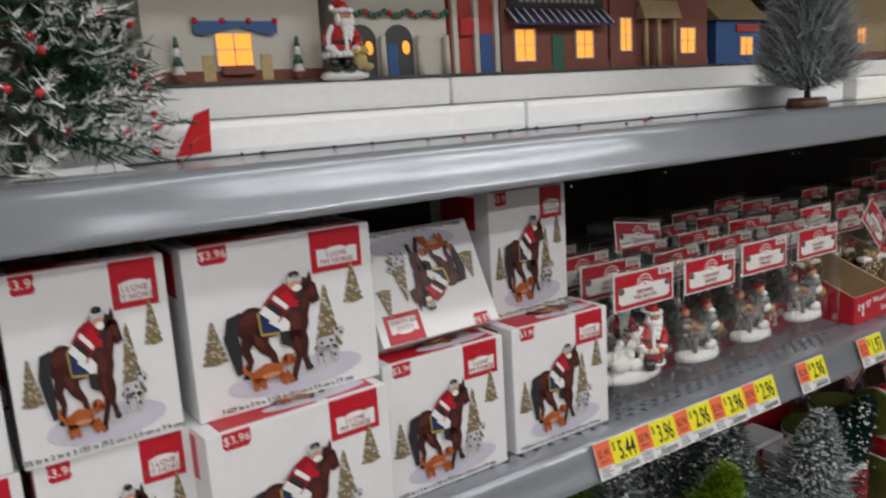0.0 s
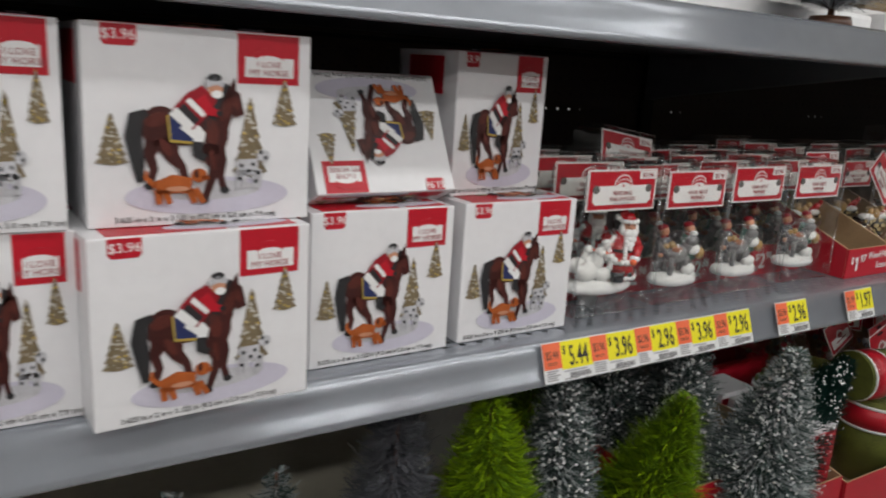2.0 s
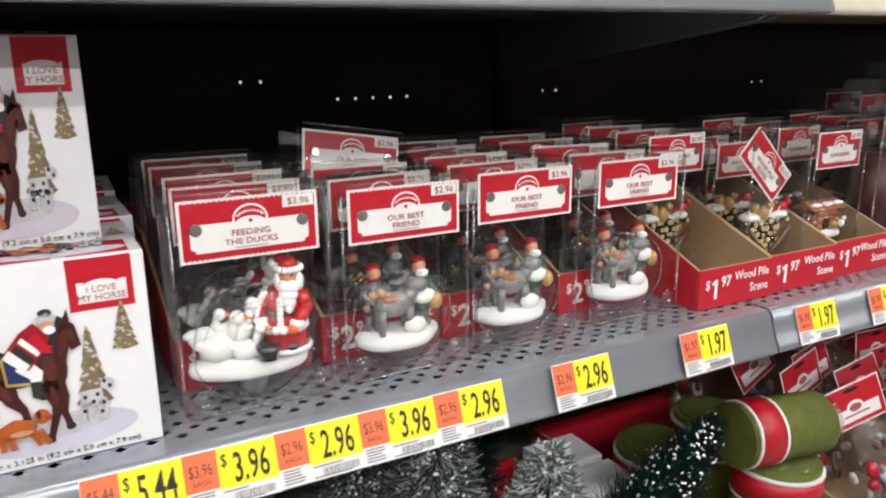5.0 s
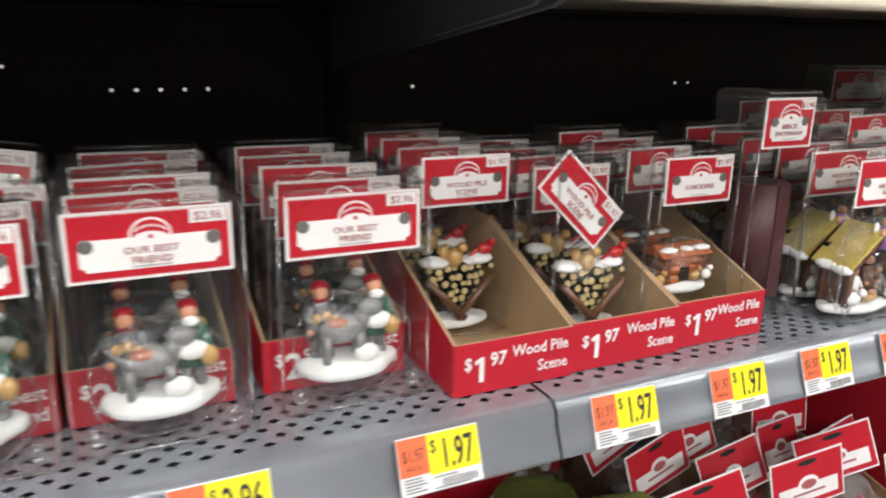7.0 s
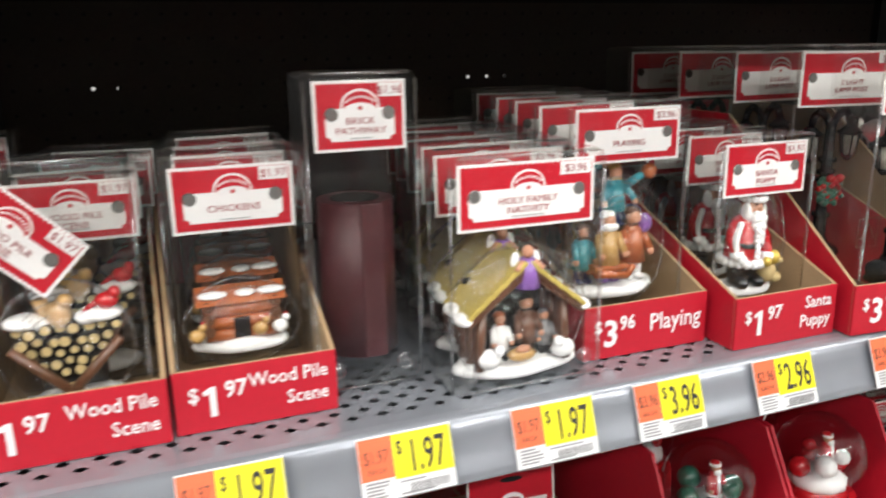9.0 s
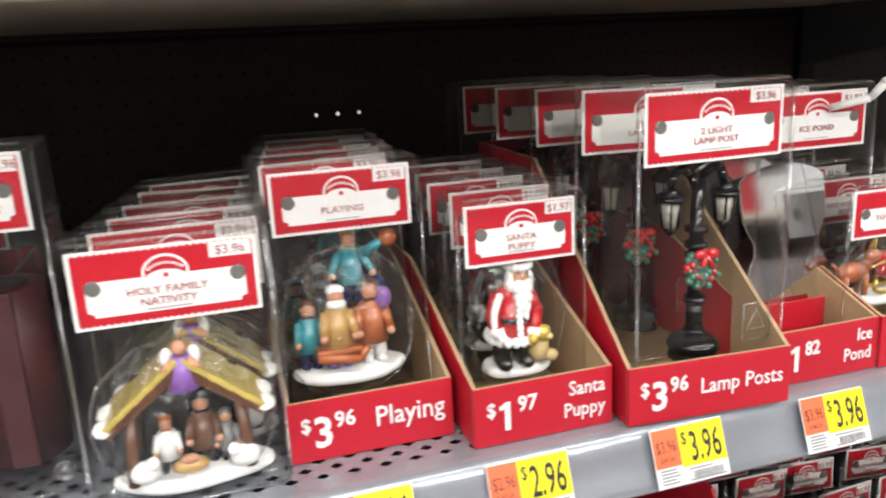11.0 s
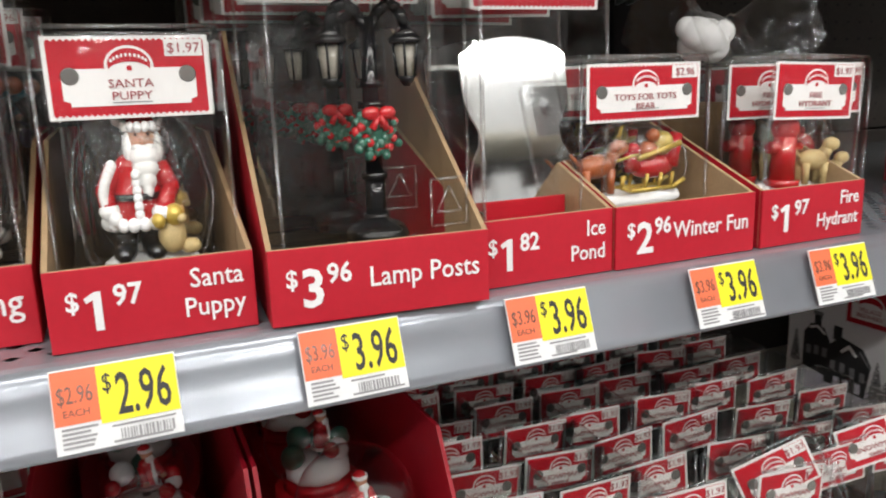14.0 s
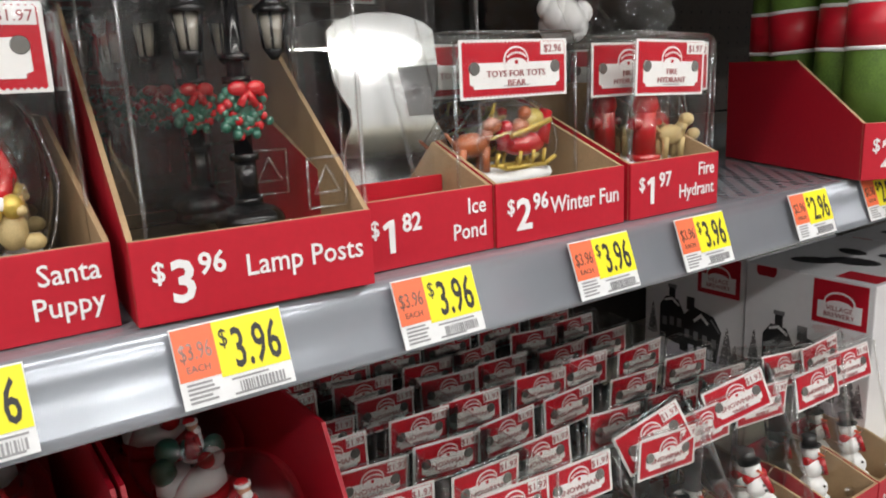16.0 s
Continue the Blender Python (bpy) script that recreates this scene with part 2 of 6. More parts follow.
def prism(bm, pts, x0, x1, out_mi=0, in_mi=1, inner=1):
    """Outline pts (y, z) drawn out from x0 to x1; the face at the inner side and the rim take in_mi."""
    a = [bm.verts.new((x0, y, z)) for y, z in pts]
    b = [bm.verts.new((x1, y, z)) for y, z in pts]
    fa, fb = bm.faces.new(a), bm.faces.new(b)
    fa.material_index = in_mi if inner < 0 else out_mi
    fb.material_index = in_mi if inner > 0 else out_mi
    n = len(pts)
    for i in range(n):
        bm.faces.new((a[i], b[i], b[(i + 1) % n], a[(i + 1) % n])).material_index = in_mi
    bmesh.ops.recalc_face_normals(bm, faces=bm.faces[:])


TEXTS = {}


def text_mesh(s, size, align="CENTER", wide=1.0, bold=0.0):
    key = (s, round(size, 5), align, wide, bold)
    if key not in TEXTS:
        cu = bpy.data.curves.new("lettering", "FONT")
        cu.body, cu.size, cu.align_x = s, size, align
        cu.extrude, cu.resolution_u, cu.offset = 0.0002, 2, bold
        ob = bpy.data.objects.new("lettering", cu)
        scene.collection.objects.link(ob)
        me = bpy.data.meshes.new_from_object(ob.evaluated_get(bpy.context.evaluated_depsgraph_get()))
        bpy.data.objects.remove(ob)
        bpy.data.curves.remove(cu)
        me.transform(Matrix.Rotation(radians(90), 4, "X") @ Matrix.Diagonal((wide, 1, 1, 1)))
        TEXTS[key] = me
    return TEXTS[key]


def lettering(s, x, y, z, size, material, parent, align="CENTER", wide=1.0, bold=0.0, tilt=0.0, name="lettering"):
    src = text_mesh(s, size, align, wide, bold)
    key = (src.name, material.name)
    if key not in TEXTS:
        me = src.copy()
        me.materials.clear()
        me.materials.append(material)
        TEXTS[key] = me
    ob = new(name, TEXTS[key])
    ob.parent = parent
    ob.matrix_basis = pose(x, y, z, 0, tilt, 0)
    return ob


# ---- setting ----
JOINTS = (-2.438, -1.219, 0.0, 1.219, 2.438)
BACK = 0.52
Z_UP, Z_MAIN, Z_LOW, Z_BASE = 1.44, 1.12, 0.80, 0.16


def plane_box(name, x0, x1, y0, y1, z0, z1, material, label, category):
    bm = bmesh.new()
    box(bm, x0, x1, y0, y1, z0, z1)
    return tagged(part(name, bm, material), label, category, kind="structure")


plane_box("floor", -7, 8, -10, 5, -0.1, 0, M_FLOOR, "pale polished vinyl store floor", "floor")
plane_box("ceiling", -7, 8, -10, 5, 4.6, 4.7, M_CEIL, "grey store ceiling above the aisle", "ceiling")
plane_box("wall_west", -7.1, -7, -10, 5, 0, 4.6, M_WALL, "plain pale store wall", "wall")
plane_box("wall_east", 8, 8.1, -10, 5, 0, 4.6, M_WALL, "plain pale store wall", "wall")
plane_box("wall_south", -7, 8, -10.1, -10, 0, 4.6, M_WALL, "plain pale store wall", "wall")
plane_box("wall_north", -7, 8, 5, 5.1, 0, 4.6, M_WALL, "plain pale store wall", "wall")


def tube_lamp(x, y, power):
    root = thing("ceiling_lamp", "long white fluorescent ceiling fixture, switched on", "ceiling lamp", "aisle ceiling lamps", pose(x, y, 4.1))
    bm = bmesh.new()
    box(bm, -1.1, 1.1, -0.14, 0.14, 0.02, 0.09, 0, 0.01)
    part("housing", bm, M_WHITE, root)
    bm = bmesh.new()
    for k in (-0.06, 0.06):
        rod(bm, (-1.05, k, 0), (1.05, k, 0), 0.019, None, 0, 8)
    part("tube", bm, M_LAMP, root)
    for k in (-0.9, 0.9):
        bm = bmesh.new()
        rod(bm, (k, 0, 0.08), (k, 0, 0.5), 0.004, None, 0, 6)
        part("hanger", bm, M_STEEL, root)
    d = bpy.data.lights.new("ceiling_light", "AREA")
    d.shape, d.size, d.size_y, d.energy, d.color = "RECTANGLE", 2.2, 0.28, power, (1.0, 0.985, 0.96)
    lob = new("ceiling_light", d)
    lob.matrix_basis = look((x, y, 4.05), (x, y, 0))
    return root


for lx in (-5.0, -2.6, -0.2, 2.2, 4.6):
    for ly in (-1.6, -4.2, -7.0, 2.6):
        tube_lamp(lx, ly, TUBE_POWER * (2.9 if ly < -6 else (1.4 if ly < -4 else 0.65)))

# unseen goods facing this shelf across the aisle, added for the reflections
for gx in (-4.9, -2.45, 0.0, 2.45, 4.9):
    root = thing("shelving_unit", "stocked store shelving across the aisle", "shelving", "facing shelves", pose(gx, -2.5, 0))
    bm = bmesh.new()
    box(bm, -1.21, 1.21, -0.5, -0.46, 0, 2.0)
    part("back_panel", bm, M_PEG, root)
    for sz in (0.12, 0.55, 1.0, 1.45, 1.9):
        bm = bmesh.new()
        box(bm, -1.21, 1.21, -0.45, 0.0, sz, sz + 0.03, 0, 0.004)
        part("shelf_board", bm, M_CREAM, root)
        if sz < 2.0:
            bm = bmesh.new()
            # whiter stock on the upper boards gives the pond mirror something bright
            light = sz > 1.4
            x = -1.15
            while x < 1.05:
                w = random.uniform(0.12, 0.3)
                box(bm, x, min(x + w, 1.19), -0.4, -0.05, sz + 0.031, sz + random.uniform(0.2, 0.37), random.choice((0, 0, 1, 0, 2) if light else (2, 2, 1, 0, 2)), 0.004)
                x += w + 0.02
            part("stock", bm, [M_WHITE, M_RED, M_STOCK], root)


def weld(me):
    bm = bmesh.new()
    bm.from_mesh(me)
    bmesh.ops.remove_doubles(bm, verts=bm.verts[:], dist=0.00005)
    bm.to_mesh(me)
    bm.free()


def deck(name, x0, x1, y0, y1, z, holes_to, parent):
    """Shelf top with staggered diamond slots punched through it between y0 and holes_to."""
    c = 0.0098
    nx, ny = int((x1 - x0) / c), int((holes_to - y0) / c)
    cx = (x1 - x0) / nx
    V, F = [], []
    for j in range(ny):
        for i in range(nx):
            a, b = x0 + i * cx, y0 + j * c
            k = len(V)
            V += [(a, b, z), (a + cx, b, z), (a + cx, b + c, z), (a, b + c, z)]
            if (i + j) % 2 or j == 0:
                F.append((k, k + 1, k + 2, k + 3))
            else:
                mx, my, hx, hy = a + cx / 2, b + c / 2, cx * 0.47, c * 0.36
                V += [(mx, my - hy, z), (mx + hx, my, z), (mx, my + hy, z), (mx - hx, my, z)]
                for p, q, r in ((0, 1, 4), (1, 5, 4), (1, 2, 5), (2, 6, 5), (2, 3, 6), (3, 7, 6), (3, 0, 7), (0, 4, 7)):
                    F.append((k + p, k + q, k + r))
    k = len(V)
    yb = y0 + ny * c
    V += [(x0, yb, z), (x1, yb, z), (x1, y1, z), (x0, y1, z)]
    F.append((k, k + 1, k + 2, k + 3))
    me = bpy.data.meshes.new(name)
    me.from_pydata(V, [], F)
    weld(me)
    me.materials.append(M_STEEL)
    ob = new(name, me)
    ob.parent = parent
    return ob


def shelf(x0, x1, z, front, material, holes):
    root = thing("metal_shelf", "grey enamelled metal gondola shelf with slotted deck", "shelf", "gondola shelves")
    g = 0.0015
    x0, x1 = x0 + g, x1 - g
    y0 = front + 0.022
    if holes:
        deck("shelf_deck", x0, x1, y0, BACK - 0.004, z, front + 0.16, root)
    else:
        bm = bmesh.new()
        box(bm, x0, x1, y0, BACK - 0.004, z - 0.003, z)
        part("shelf_deck", bm, material, root)
    prof = [(y0, z), (front + 0.0175, z - 0.0006), (front + 0.0145, z - 0.003), (front + 0.012, z - 0.007), (front + 0.0103, z - 0.0137), (front + 0.0082, z - 0.0205), (front + 0.0054, z - 0.0272), (front + 0.002, z - 0.034), (front + 0.0005, z - 0.038),
            (front + 0.0012, z - 0.0405), (front + 0.005, z - 0.042), (front + 0.022, z - 0.042), (front + 0.022, z - 0.039), (front + 0.006, z - 0.038), (front + 0.0165, z - 0.006), (y0, z - 0.003)]
    bm = bmesh.new()
    prism(bm, prof, x0, x1, 0, 0)
    for f in bm.faces:
        f.smooth = len(f.verts) == 4 and f.normal.y < -0.3
    part("front_lip", bm, material, root, smooth=False)
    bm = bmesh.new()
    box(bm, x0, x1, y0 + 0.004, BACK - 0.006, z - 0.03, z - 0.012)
    # grey shelves take the shade-darkened enamel underneath, cream ones keep their own
    part("shelf_underside", bm, M_STEEL_SHADE if material is M_STEEL else material, root)
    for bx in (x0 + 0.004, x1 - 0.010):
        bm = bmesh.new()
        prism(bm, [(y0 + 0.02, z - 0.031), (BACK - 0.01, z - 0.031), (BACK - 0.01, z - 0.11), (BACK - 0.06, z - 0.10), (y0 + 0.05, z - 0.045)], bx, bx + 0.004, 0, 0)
        part("bracket", bm, M_STEEL_SHADE, root)
    return root


for i in range(4):
    a, b = JOINTS[i], JOINTS[i + 1]
    cream_up = M_STEEL if i < 2 else M_CREAM
    shelf(a, b, Z_UP, -0.012, cream_up, False)
    # shelf above the village, out of view, added to shade the houses
    shelf(a, b, 1.84, -0.012, M_CREAM, False)
    shelf(a, b, Z_MAIN, 0.006, M_STEEL, i in (1, 2, 3))
    shelf(a, b, Z_LOW, -0.035, M_CREAM, False)
    root = thing("base_deck", "grey metal gondola base with kick plate", "shelf base", "gondola bases")
    bm = bmesh.new()
    box(bm, a + 0.002, b - 0.002, -0.09, BACK - 0.004, 0.0, Z_BASE, 0, 0.004)
    part("plinth", bm, M_STEEL, root)


# pegboard backs, drilled on an inch grid
def pegboard(x0, x1, z0, z1):
    p = 0.0254
    nx, nz = int((x1 - x0) / p), int((z1 - z0) / p)
    V, F = [], []
    for j in range(nz):
        for i in range(nx):
            a, b = x0 + i * p, z0 + j * p
            k = len(V)
            V += [(a, BACK, b), (a + p, BACK, b), (a + p, BACK, b + p), (a, BACK, b + p)]
            for n in range(8):
                t = math.pi * (n / 4 - 0.75)
                V.append((a + p / 2 + 0.0022 * math.cos(t), BACK, b + p / 2 + 0.0022 * math.sin(t)))
            for s in range(4):
                h = [k + 4 + 2 * s, k + 4 + (2 * s + 1) % 8, k + 4 + (2 * s + 2) % 8]
                F.append((k + s, k + (s + 1) % 4, h[2], h[1], h[0]))
    me = bpy.data.meshes.new("pegboard")
    me.from_pydata(V, [], F)
    weld(me)
    me.materials.append(M_PEG)
    return tagged(new("wall_pegboard", me), "dark brown drilled pegboard gondola back", "back panel", kind="structure")


for i in range(4):
    pegboard(JOINTS[i] + 0.012, JOINTS[i + 1], 1.144, 1.40)
    plane_box("wall_panel", JOINTS[i], JOINTS[i + 1], BACK + 0.001, BACK + 0.012, 1.405, 2.1, M_PEG, "dark gondola back panel", "back panel")
    plane_box("wall_panel", JOINTS[i], JOINTS[i + 1], BACK + 0.001, BACK + 0.012, 0.0, 1.14, M_PEG, "dark gondola back panel", "back panel")
for jx in JOINTS:
    plane_box("trim_upright", jx - 0.013, jx + 0.013, BACK - 0.012, BACK - 0.001, 0.0, 2.1, M_DARK, "black slotted gondola upright", "upright")
# added dark skin behind the pegboard; lets light through only at a few gaps
gaps = ((-0.40, -0.335), (0.085, 0.125), (0.525, 0.592))
for za, zb, cuts in ((1.13, 1.300, ()), (1.300, 1.318, ((-0.262, -0.14),) + gaps[1:]), (1.318, 1.328, ()), (1.328, 1.341, gaps[:1]), (1.341, 1.41, ())):
    xs = -2.45
    for a, b in cuts + ((2.45, 2.45),):
        plane_box("wall_rear_skin", xs, a, BACK + 0.014, BACK + 0.022, za, zb, M_DARK, "added dark skin blocking light behind the pegboard", "back panel")
        xs = b


# ---- price tags on the shelf lip ----
def price_tag(x, price, w=0.058, drop=0.0, white=True, z=1.1195, front=0.006, tilt=0.0, orange=True, faded=False):
    root = thing("price_tag", "white shelf label with orange and yellow price panels, %s dollars" % price, "price tag", "shelf price tags",
                 pose(x - 0.003, front + 0.0102, z) @ pose(0, 0, 0, -20.3, tilt, 0))
    h = 0.0385
    bm = bmesh.new()
    flat(bm, quad(0, w, -h, 0), 0, 0, 0.0006)
    part("paper", bm, M_PAPER, root)
    o = 0.36 * w
    bm = bmesh.new()
    flat(bm, quad(0.0005, o, -0.0255, -0.0008), -0.0009)
    part("orange_panel", bm, M_ORANGE, root)
    bm = bmesh.new()
    flat(bm, quad(o, w - 0.0005, -0.0275, -0.0008), -0.0009)
    part("yellow_panel", bm, M_YELLOW, root)
    lettering("$", o + 0.004, -0.0013, -0.013, 0.012, M_INK, root, wide=0.7)
    lettering(price, (o + w) / 2 + 0.002, -0.0013, -0.0245, 0.0275, M_INK, root, wide=0.52, bold=0.0003)
    lettering("$" + price, o / 2, -0.0013, -0.016, 0.0115, M_BROWN, root, wide=0.6)
    lettering("EACH", o / 2, -0.0013, -0.022, 0.0045, M_BROWN, root)
    bm = bmesh.new()
    xx = 0.5 * w
    rs = random.Random(int(x * 1000))
    while xx < 0.92 * w:
        t = rs.choice((0.0004, 0.0006, 0.001))
        flat(bm, quad(xx, xx + t, -0.0362, -0.0312), -0.0009)
        xx += t + rs.choice((0.0006, 0.0009))
    for k in range(5):
        flat(bm, quad(0.003, 0.003 + rs.uniform(0.010, 0.016), -0.0280 - 0.0021 * k, -0.0269 - 0.0021 * k), -0.0009)
    for k in range(2):
        flat(bm, quad(0.024, 0.024 + rs.uniform(0.016, 0.03), -0.0300 - 0.0072 * k, -0.0290 - 0.0072 * k), -0.0009)
    part("barcode", bm, M_GREYINK, root)
    return root


for x, p in ((-0.619, "5.44"), (-0.559, "3.96"), (-0.498, "2.96"), (-0.437, "3.96"), (-0.376, "2.96"), (-0.266, "2.96"), (-0.124, "1.97"),
             (0.031, "1.97"), (0.146, "1.97"), (0.249, "1.97"), (0.351, "1.97"), (0.444, "3.96"), (0.546, "2.96"),
             (0.661, "3.96"), (0.781, "3.96"), (0.914, "3.96"), (1.018, "3.96"), (1.160, "2.96"), (1.272, "2.96")):
    price_tag(x, p, 0.062 if -0.7 < x < -0.35 else (0.060 if x < 0.4 else 0.055), tilt=random.uniform(-0.6, 0.6))
for x in (0.255, 0.86):
    price_tag(x, "2.96" if x < 0.5 else "1.97", z=0.7985, front=-0.035)


# ---- header cards and clamshell packs ----
def header_card(root, w, h, lines, price, z, y=0.0, tilt=0.0, plain=False, cx=0.0):
    """Red header card with white edge, white panel, arched badge and title; hangs by its top edge at z."""
    card = part("header_card", _sheet(w, h), M_WHITE, root, "white-edged red header card", m=pose(cx, y, z, 0, tilt, 0))
    n = 26
    e = 0.0022
    xs_ = [-w / 2 + e + (w - 2 * e) * i / (2 * n) for i in range(2 * n + 1)]
    top = [(x, -e + (0.0009 if i % 2 else -0.0004)) for i, x in enumerate(xs_)]
    bot = [(x, -h + e - (0.0009 if i % 2 else -0.0004)) for i, x in enumerate(xs_)]
    bm = bmesh.new()
    flat(bm, bot + top[::-1], -0.0006)
    part("red_print", bm, M_RED, card)
    bm = bmesh.new()
    k = 0.0032
    a, b, c, d = -w / 2 + 0.0075, w / 2 - 0.0075, -h + 0.0065, -h * 0.39
    flat(bm, [(a + k, c), (b - k, c), (b - k, c + k * 0.6), (b, c + k), (b, d - k), (b - k, d - k * 0.6), (b - k, d), (a + k, d), (a + k, d - k * 0.6), (a, d - k), (a, c + k), (a + k, c + k * 0.6)], -0.0010)
    r = h * 0.25
    flat(bm, oval(0, d + 0.001, r * 1.15, r, 22), -0.0012)
    part("white_panel", bm, M_WHITE, card)
    bm = bmesh.new()
    arc = [(r * 1.02 * math.cos(t), d + 0.001 + r * 0.86 * math.sin(t)) for t in [math.pi * (0.06 + 0.88 * i / 14) for i in range(15)]]
    arc2 = [(r * 0.98 * math.cos(t), d - 0.0015 + r * 0.46 * math.sin(t)) for t in [math.pi * (0.06 + 0.88 * i / 14) for i in range(15)]]
    flat(bm, arc + arc2[::-1], -0.0016)
    flat(bm, oval(0, d, 0.0014, 0.0014, 8), -0.0016)
    part("badge", bm, M_RED, card)
    bm = bmesh.new()
    for t in [math.pi * (0.2 + 0.6 * i / 9) for i in range(10)]:
        flat(bm, oval(r * 1.0 * math.cos(t), d - 0.0002 + r * 0.66 * math.sin(t), 0.0007, 0.0010, 6), -0.0020)
    part("badge_bars", bm, M_WHITE, card)
    if price:
        bm = bmesh.new()
        pw = w * 0.2 + 0.002
        flat(bm, quad(w / 2 - 0.004 - pw, w / 2 - 0.003, -0.0105, -0.002), -0.0010)
        part("price_sticker", bm, M_WHITE, card)
        lettering("$" + price, w / 2 - 0.0035 - pw / 2, -0.0016, -0.0088, 0.0073, M_TITLE, card)
    bm = bmesh.new()
    for sx in (-1, 1):
        xx = sx * (w / 2 - 0.0115)
        rod(bm, (xx, -0.0006, d - 0.0035), (xx, -0.0022, d - 0.0035), 0.0048, 0.0038, 0, 14)
    part("dimple", bm, M_RIVET, card)
    zz = d - r * 0.42 - (0.0052 if len(lines) > 1 else 0.0080)
    for i, s in enumerate(lines):
        lettering(s, 0, -0.0018, zz - 0.0062 * i, 0.0060, M_TITLE, card, wide=1.15)
    bm = bmesh.new()
    flat(bm, quad(-w * 0.12, w * 0.12, c + 0.0012, c + 0.0018), -0.0014)
    part("small_print", bm, M_GREYINK, card)
    return card


def _sheet(w, h):
    bm = bmesh.new()
    flat(bm, quad(-w / 2, w / 2, -h, 0), 0, 0, 0.0006)
    return bm


def open_box(w, d, h, bevel=0.006):
    """Clear shell, open at its back."""
    bm = bmesh.new()
    box(bm, -w / 2, w / 2, -0.004, d, 0.0005, h, 0, bevel)
    bmesh.ops.delete(bm, geom=[f for f in bm.faces if f.calc_center_median().y > d - bevel * 0.7], context="FACES")
    for f in bm.faces:
        f.smooth = True
    return bm


def pack(title, price, w, h, top, fig, label, group, m, d=0.045, mats=None, dome=None, tilt=0.0, card_cx=0.0, card_dz=0.0, shell_w=None, card_w=None, fig_dz=0.0, fig_scale=(1, 1, 1)):
    root = thing("blister_pack", label, "blister pack", group, m)
    sw = shell_w or w + 0.014
    part("clamshell", open_box(sw, d, top + 0.006), M_CLEAR, root, "clear plastic shell")
    bm = bmesh.new()
    H_ = top + 0.006
    for x in (-sw / 2 + 0.001, sw / 2 - 0.001):
        rod(bm, (x, -0.0035, 0.006), (x, -0.0035, H_ - 0.006), 0.0011, None, 0, 6)
    for z in (0.0022, H_ - 0.0015):
        rod(bm, (-sw / 2 + 0.006, -0.0035, z), (sw / 2 - 0.006, -0.0035, z), 0.0011, None, 0, 6)
    part("folded_rim", bm, M_RIM, root, "clear folded plastic edge")
    bm = bmesh.new()
    flat(bm, quad(-sw / 2 + 0.002, sw / 2 - 0.002, 0.002, H_ - 0.002), d - 0.002, 0, 0.0002)
    part("back_sheet", bm, M_BACKS, root, "clear plastic back sheet")
    header_card(root, card_w or w, h, title, price, top + card_dz, 0.0, tilt, cx=card_cx)
    for sx in (-1, 1):
        bm = bmesh.new()
        turned(bm, sx * (sw / 2 - 0.013), 0.016, ((0.0066, -0.0040), (0.0062, -0.0056), (0.0050, -0.0056), (0.0044, -0.0044), (0.0030, -0.0044), (0.0026, -0.0064), (0.0004, -0.0066)))
        part("snap", bm, M_RIM, root, "clear moulded snap button")
    if fig:
        bm = bmesh.new()
        used = fig(bm)
        part("figurine", bm, used, root, "painted resin figurine", m=Matrix.LocRotScale((0, 0, fig_dz), None, fig_scale))
    if top > 0.2 and w > 0.1:
        bm = bmesh.new()
        ex, ez, k = sw * 0.30, 0.052, 0.011
        loop = [(ex - k, ez - k * 1.2), (ex + k, ez - k * 1.2), (ex + k, ez + k * 1.2), (ex - k, ez + k * 1.2)]
        tri = [(ex - k * 0.7, ez - k * 0.5), (ex + k * 0.7, ez - k * 0.5), (ex, ez + k * 0.8)]
        for ring in (loop, tri):
            for (a_, b_), (c_, d_) in zip(ring, ring[1:] + ring[:1]):
                rod(bm, (a_, -0.0042, b_), (c_, -0.0042, d_), 0.0008, None, 0, 6)
        part("embossed_mark", bm, M_RIM, root, "embossed recycling mark")
    if dome:
        dx, dz, dw, dh = dome
        bm = bmesh.new()
        ball(bm, (dx, 0.018, dz), (dw, 0.021, dh), 0, 30, 20)
        rj = random.Random(int(dh * 1e5) + len(label))
        for v in bm.verts:
            v.co += Vector((rj.uniform(-1, 1), rj.uniform(-1, 1), rj.uniform(-1, 1))) * 0.0009
        bmesh.ops.delete(bm, geom=[v for v in bm.verts if v.co.y > 0.022], context="VERTS")
        part("blister", bm, M_DOME, root, "clear domed blister")
        # extra glossy rods round and across the blister, shaped to draw glint lines
        bm = bmesh.new()
        rd = random.Random(int(dw * 1e5))
        ring = [(dx + dw * 1.03 * math.cos(t) * rd.uniform(0.96, 1.05), 0.010, dz + dh * 1.03 * math.sin(t) * rd.uniform(0.96, 1.05)) for t in [2 * math.pi * i / 22 for i in range(22)]]
        for i in range(22):
            rod(bm, ring[i], ring[(i + 1) % 22], 0.0009, None, 0, 5)
        for k in range(5):
            t0 = rd.uniform(0.15, 0.85) * math.pi
            pts = []
            for i in range(5):
                t = t0 + 0.16 * i
                f = 0.62 + 0.08 * k
                pts.append((dx + dw * f * math.cos(t), 0.018 - 0.0215 * math.sqrt(max(0.0, 1 - f * f)), dz + dh * f * math.sin(t)))
            for p_, q_ in zip(pts, pts[1:]):
                rod(bm, p_, q_, 0.0006, None, 0, 5)
        part("blister_fold", bm, M_RIM, root, "creased clear plastic fold")
    return root


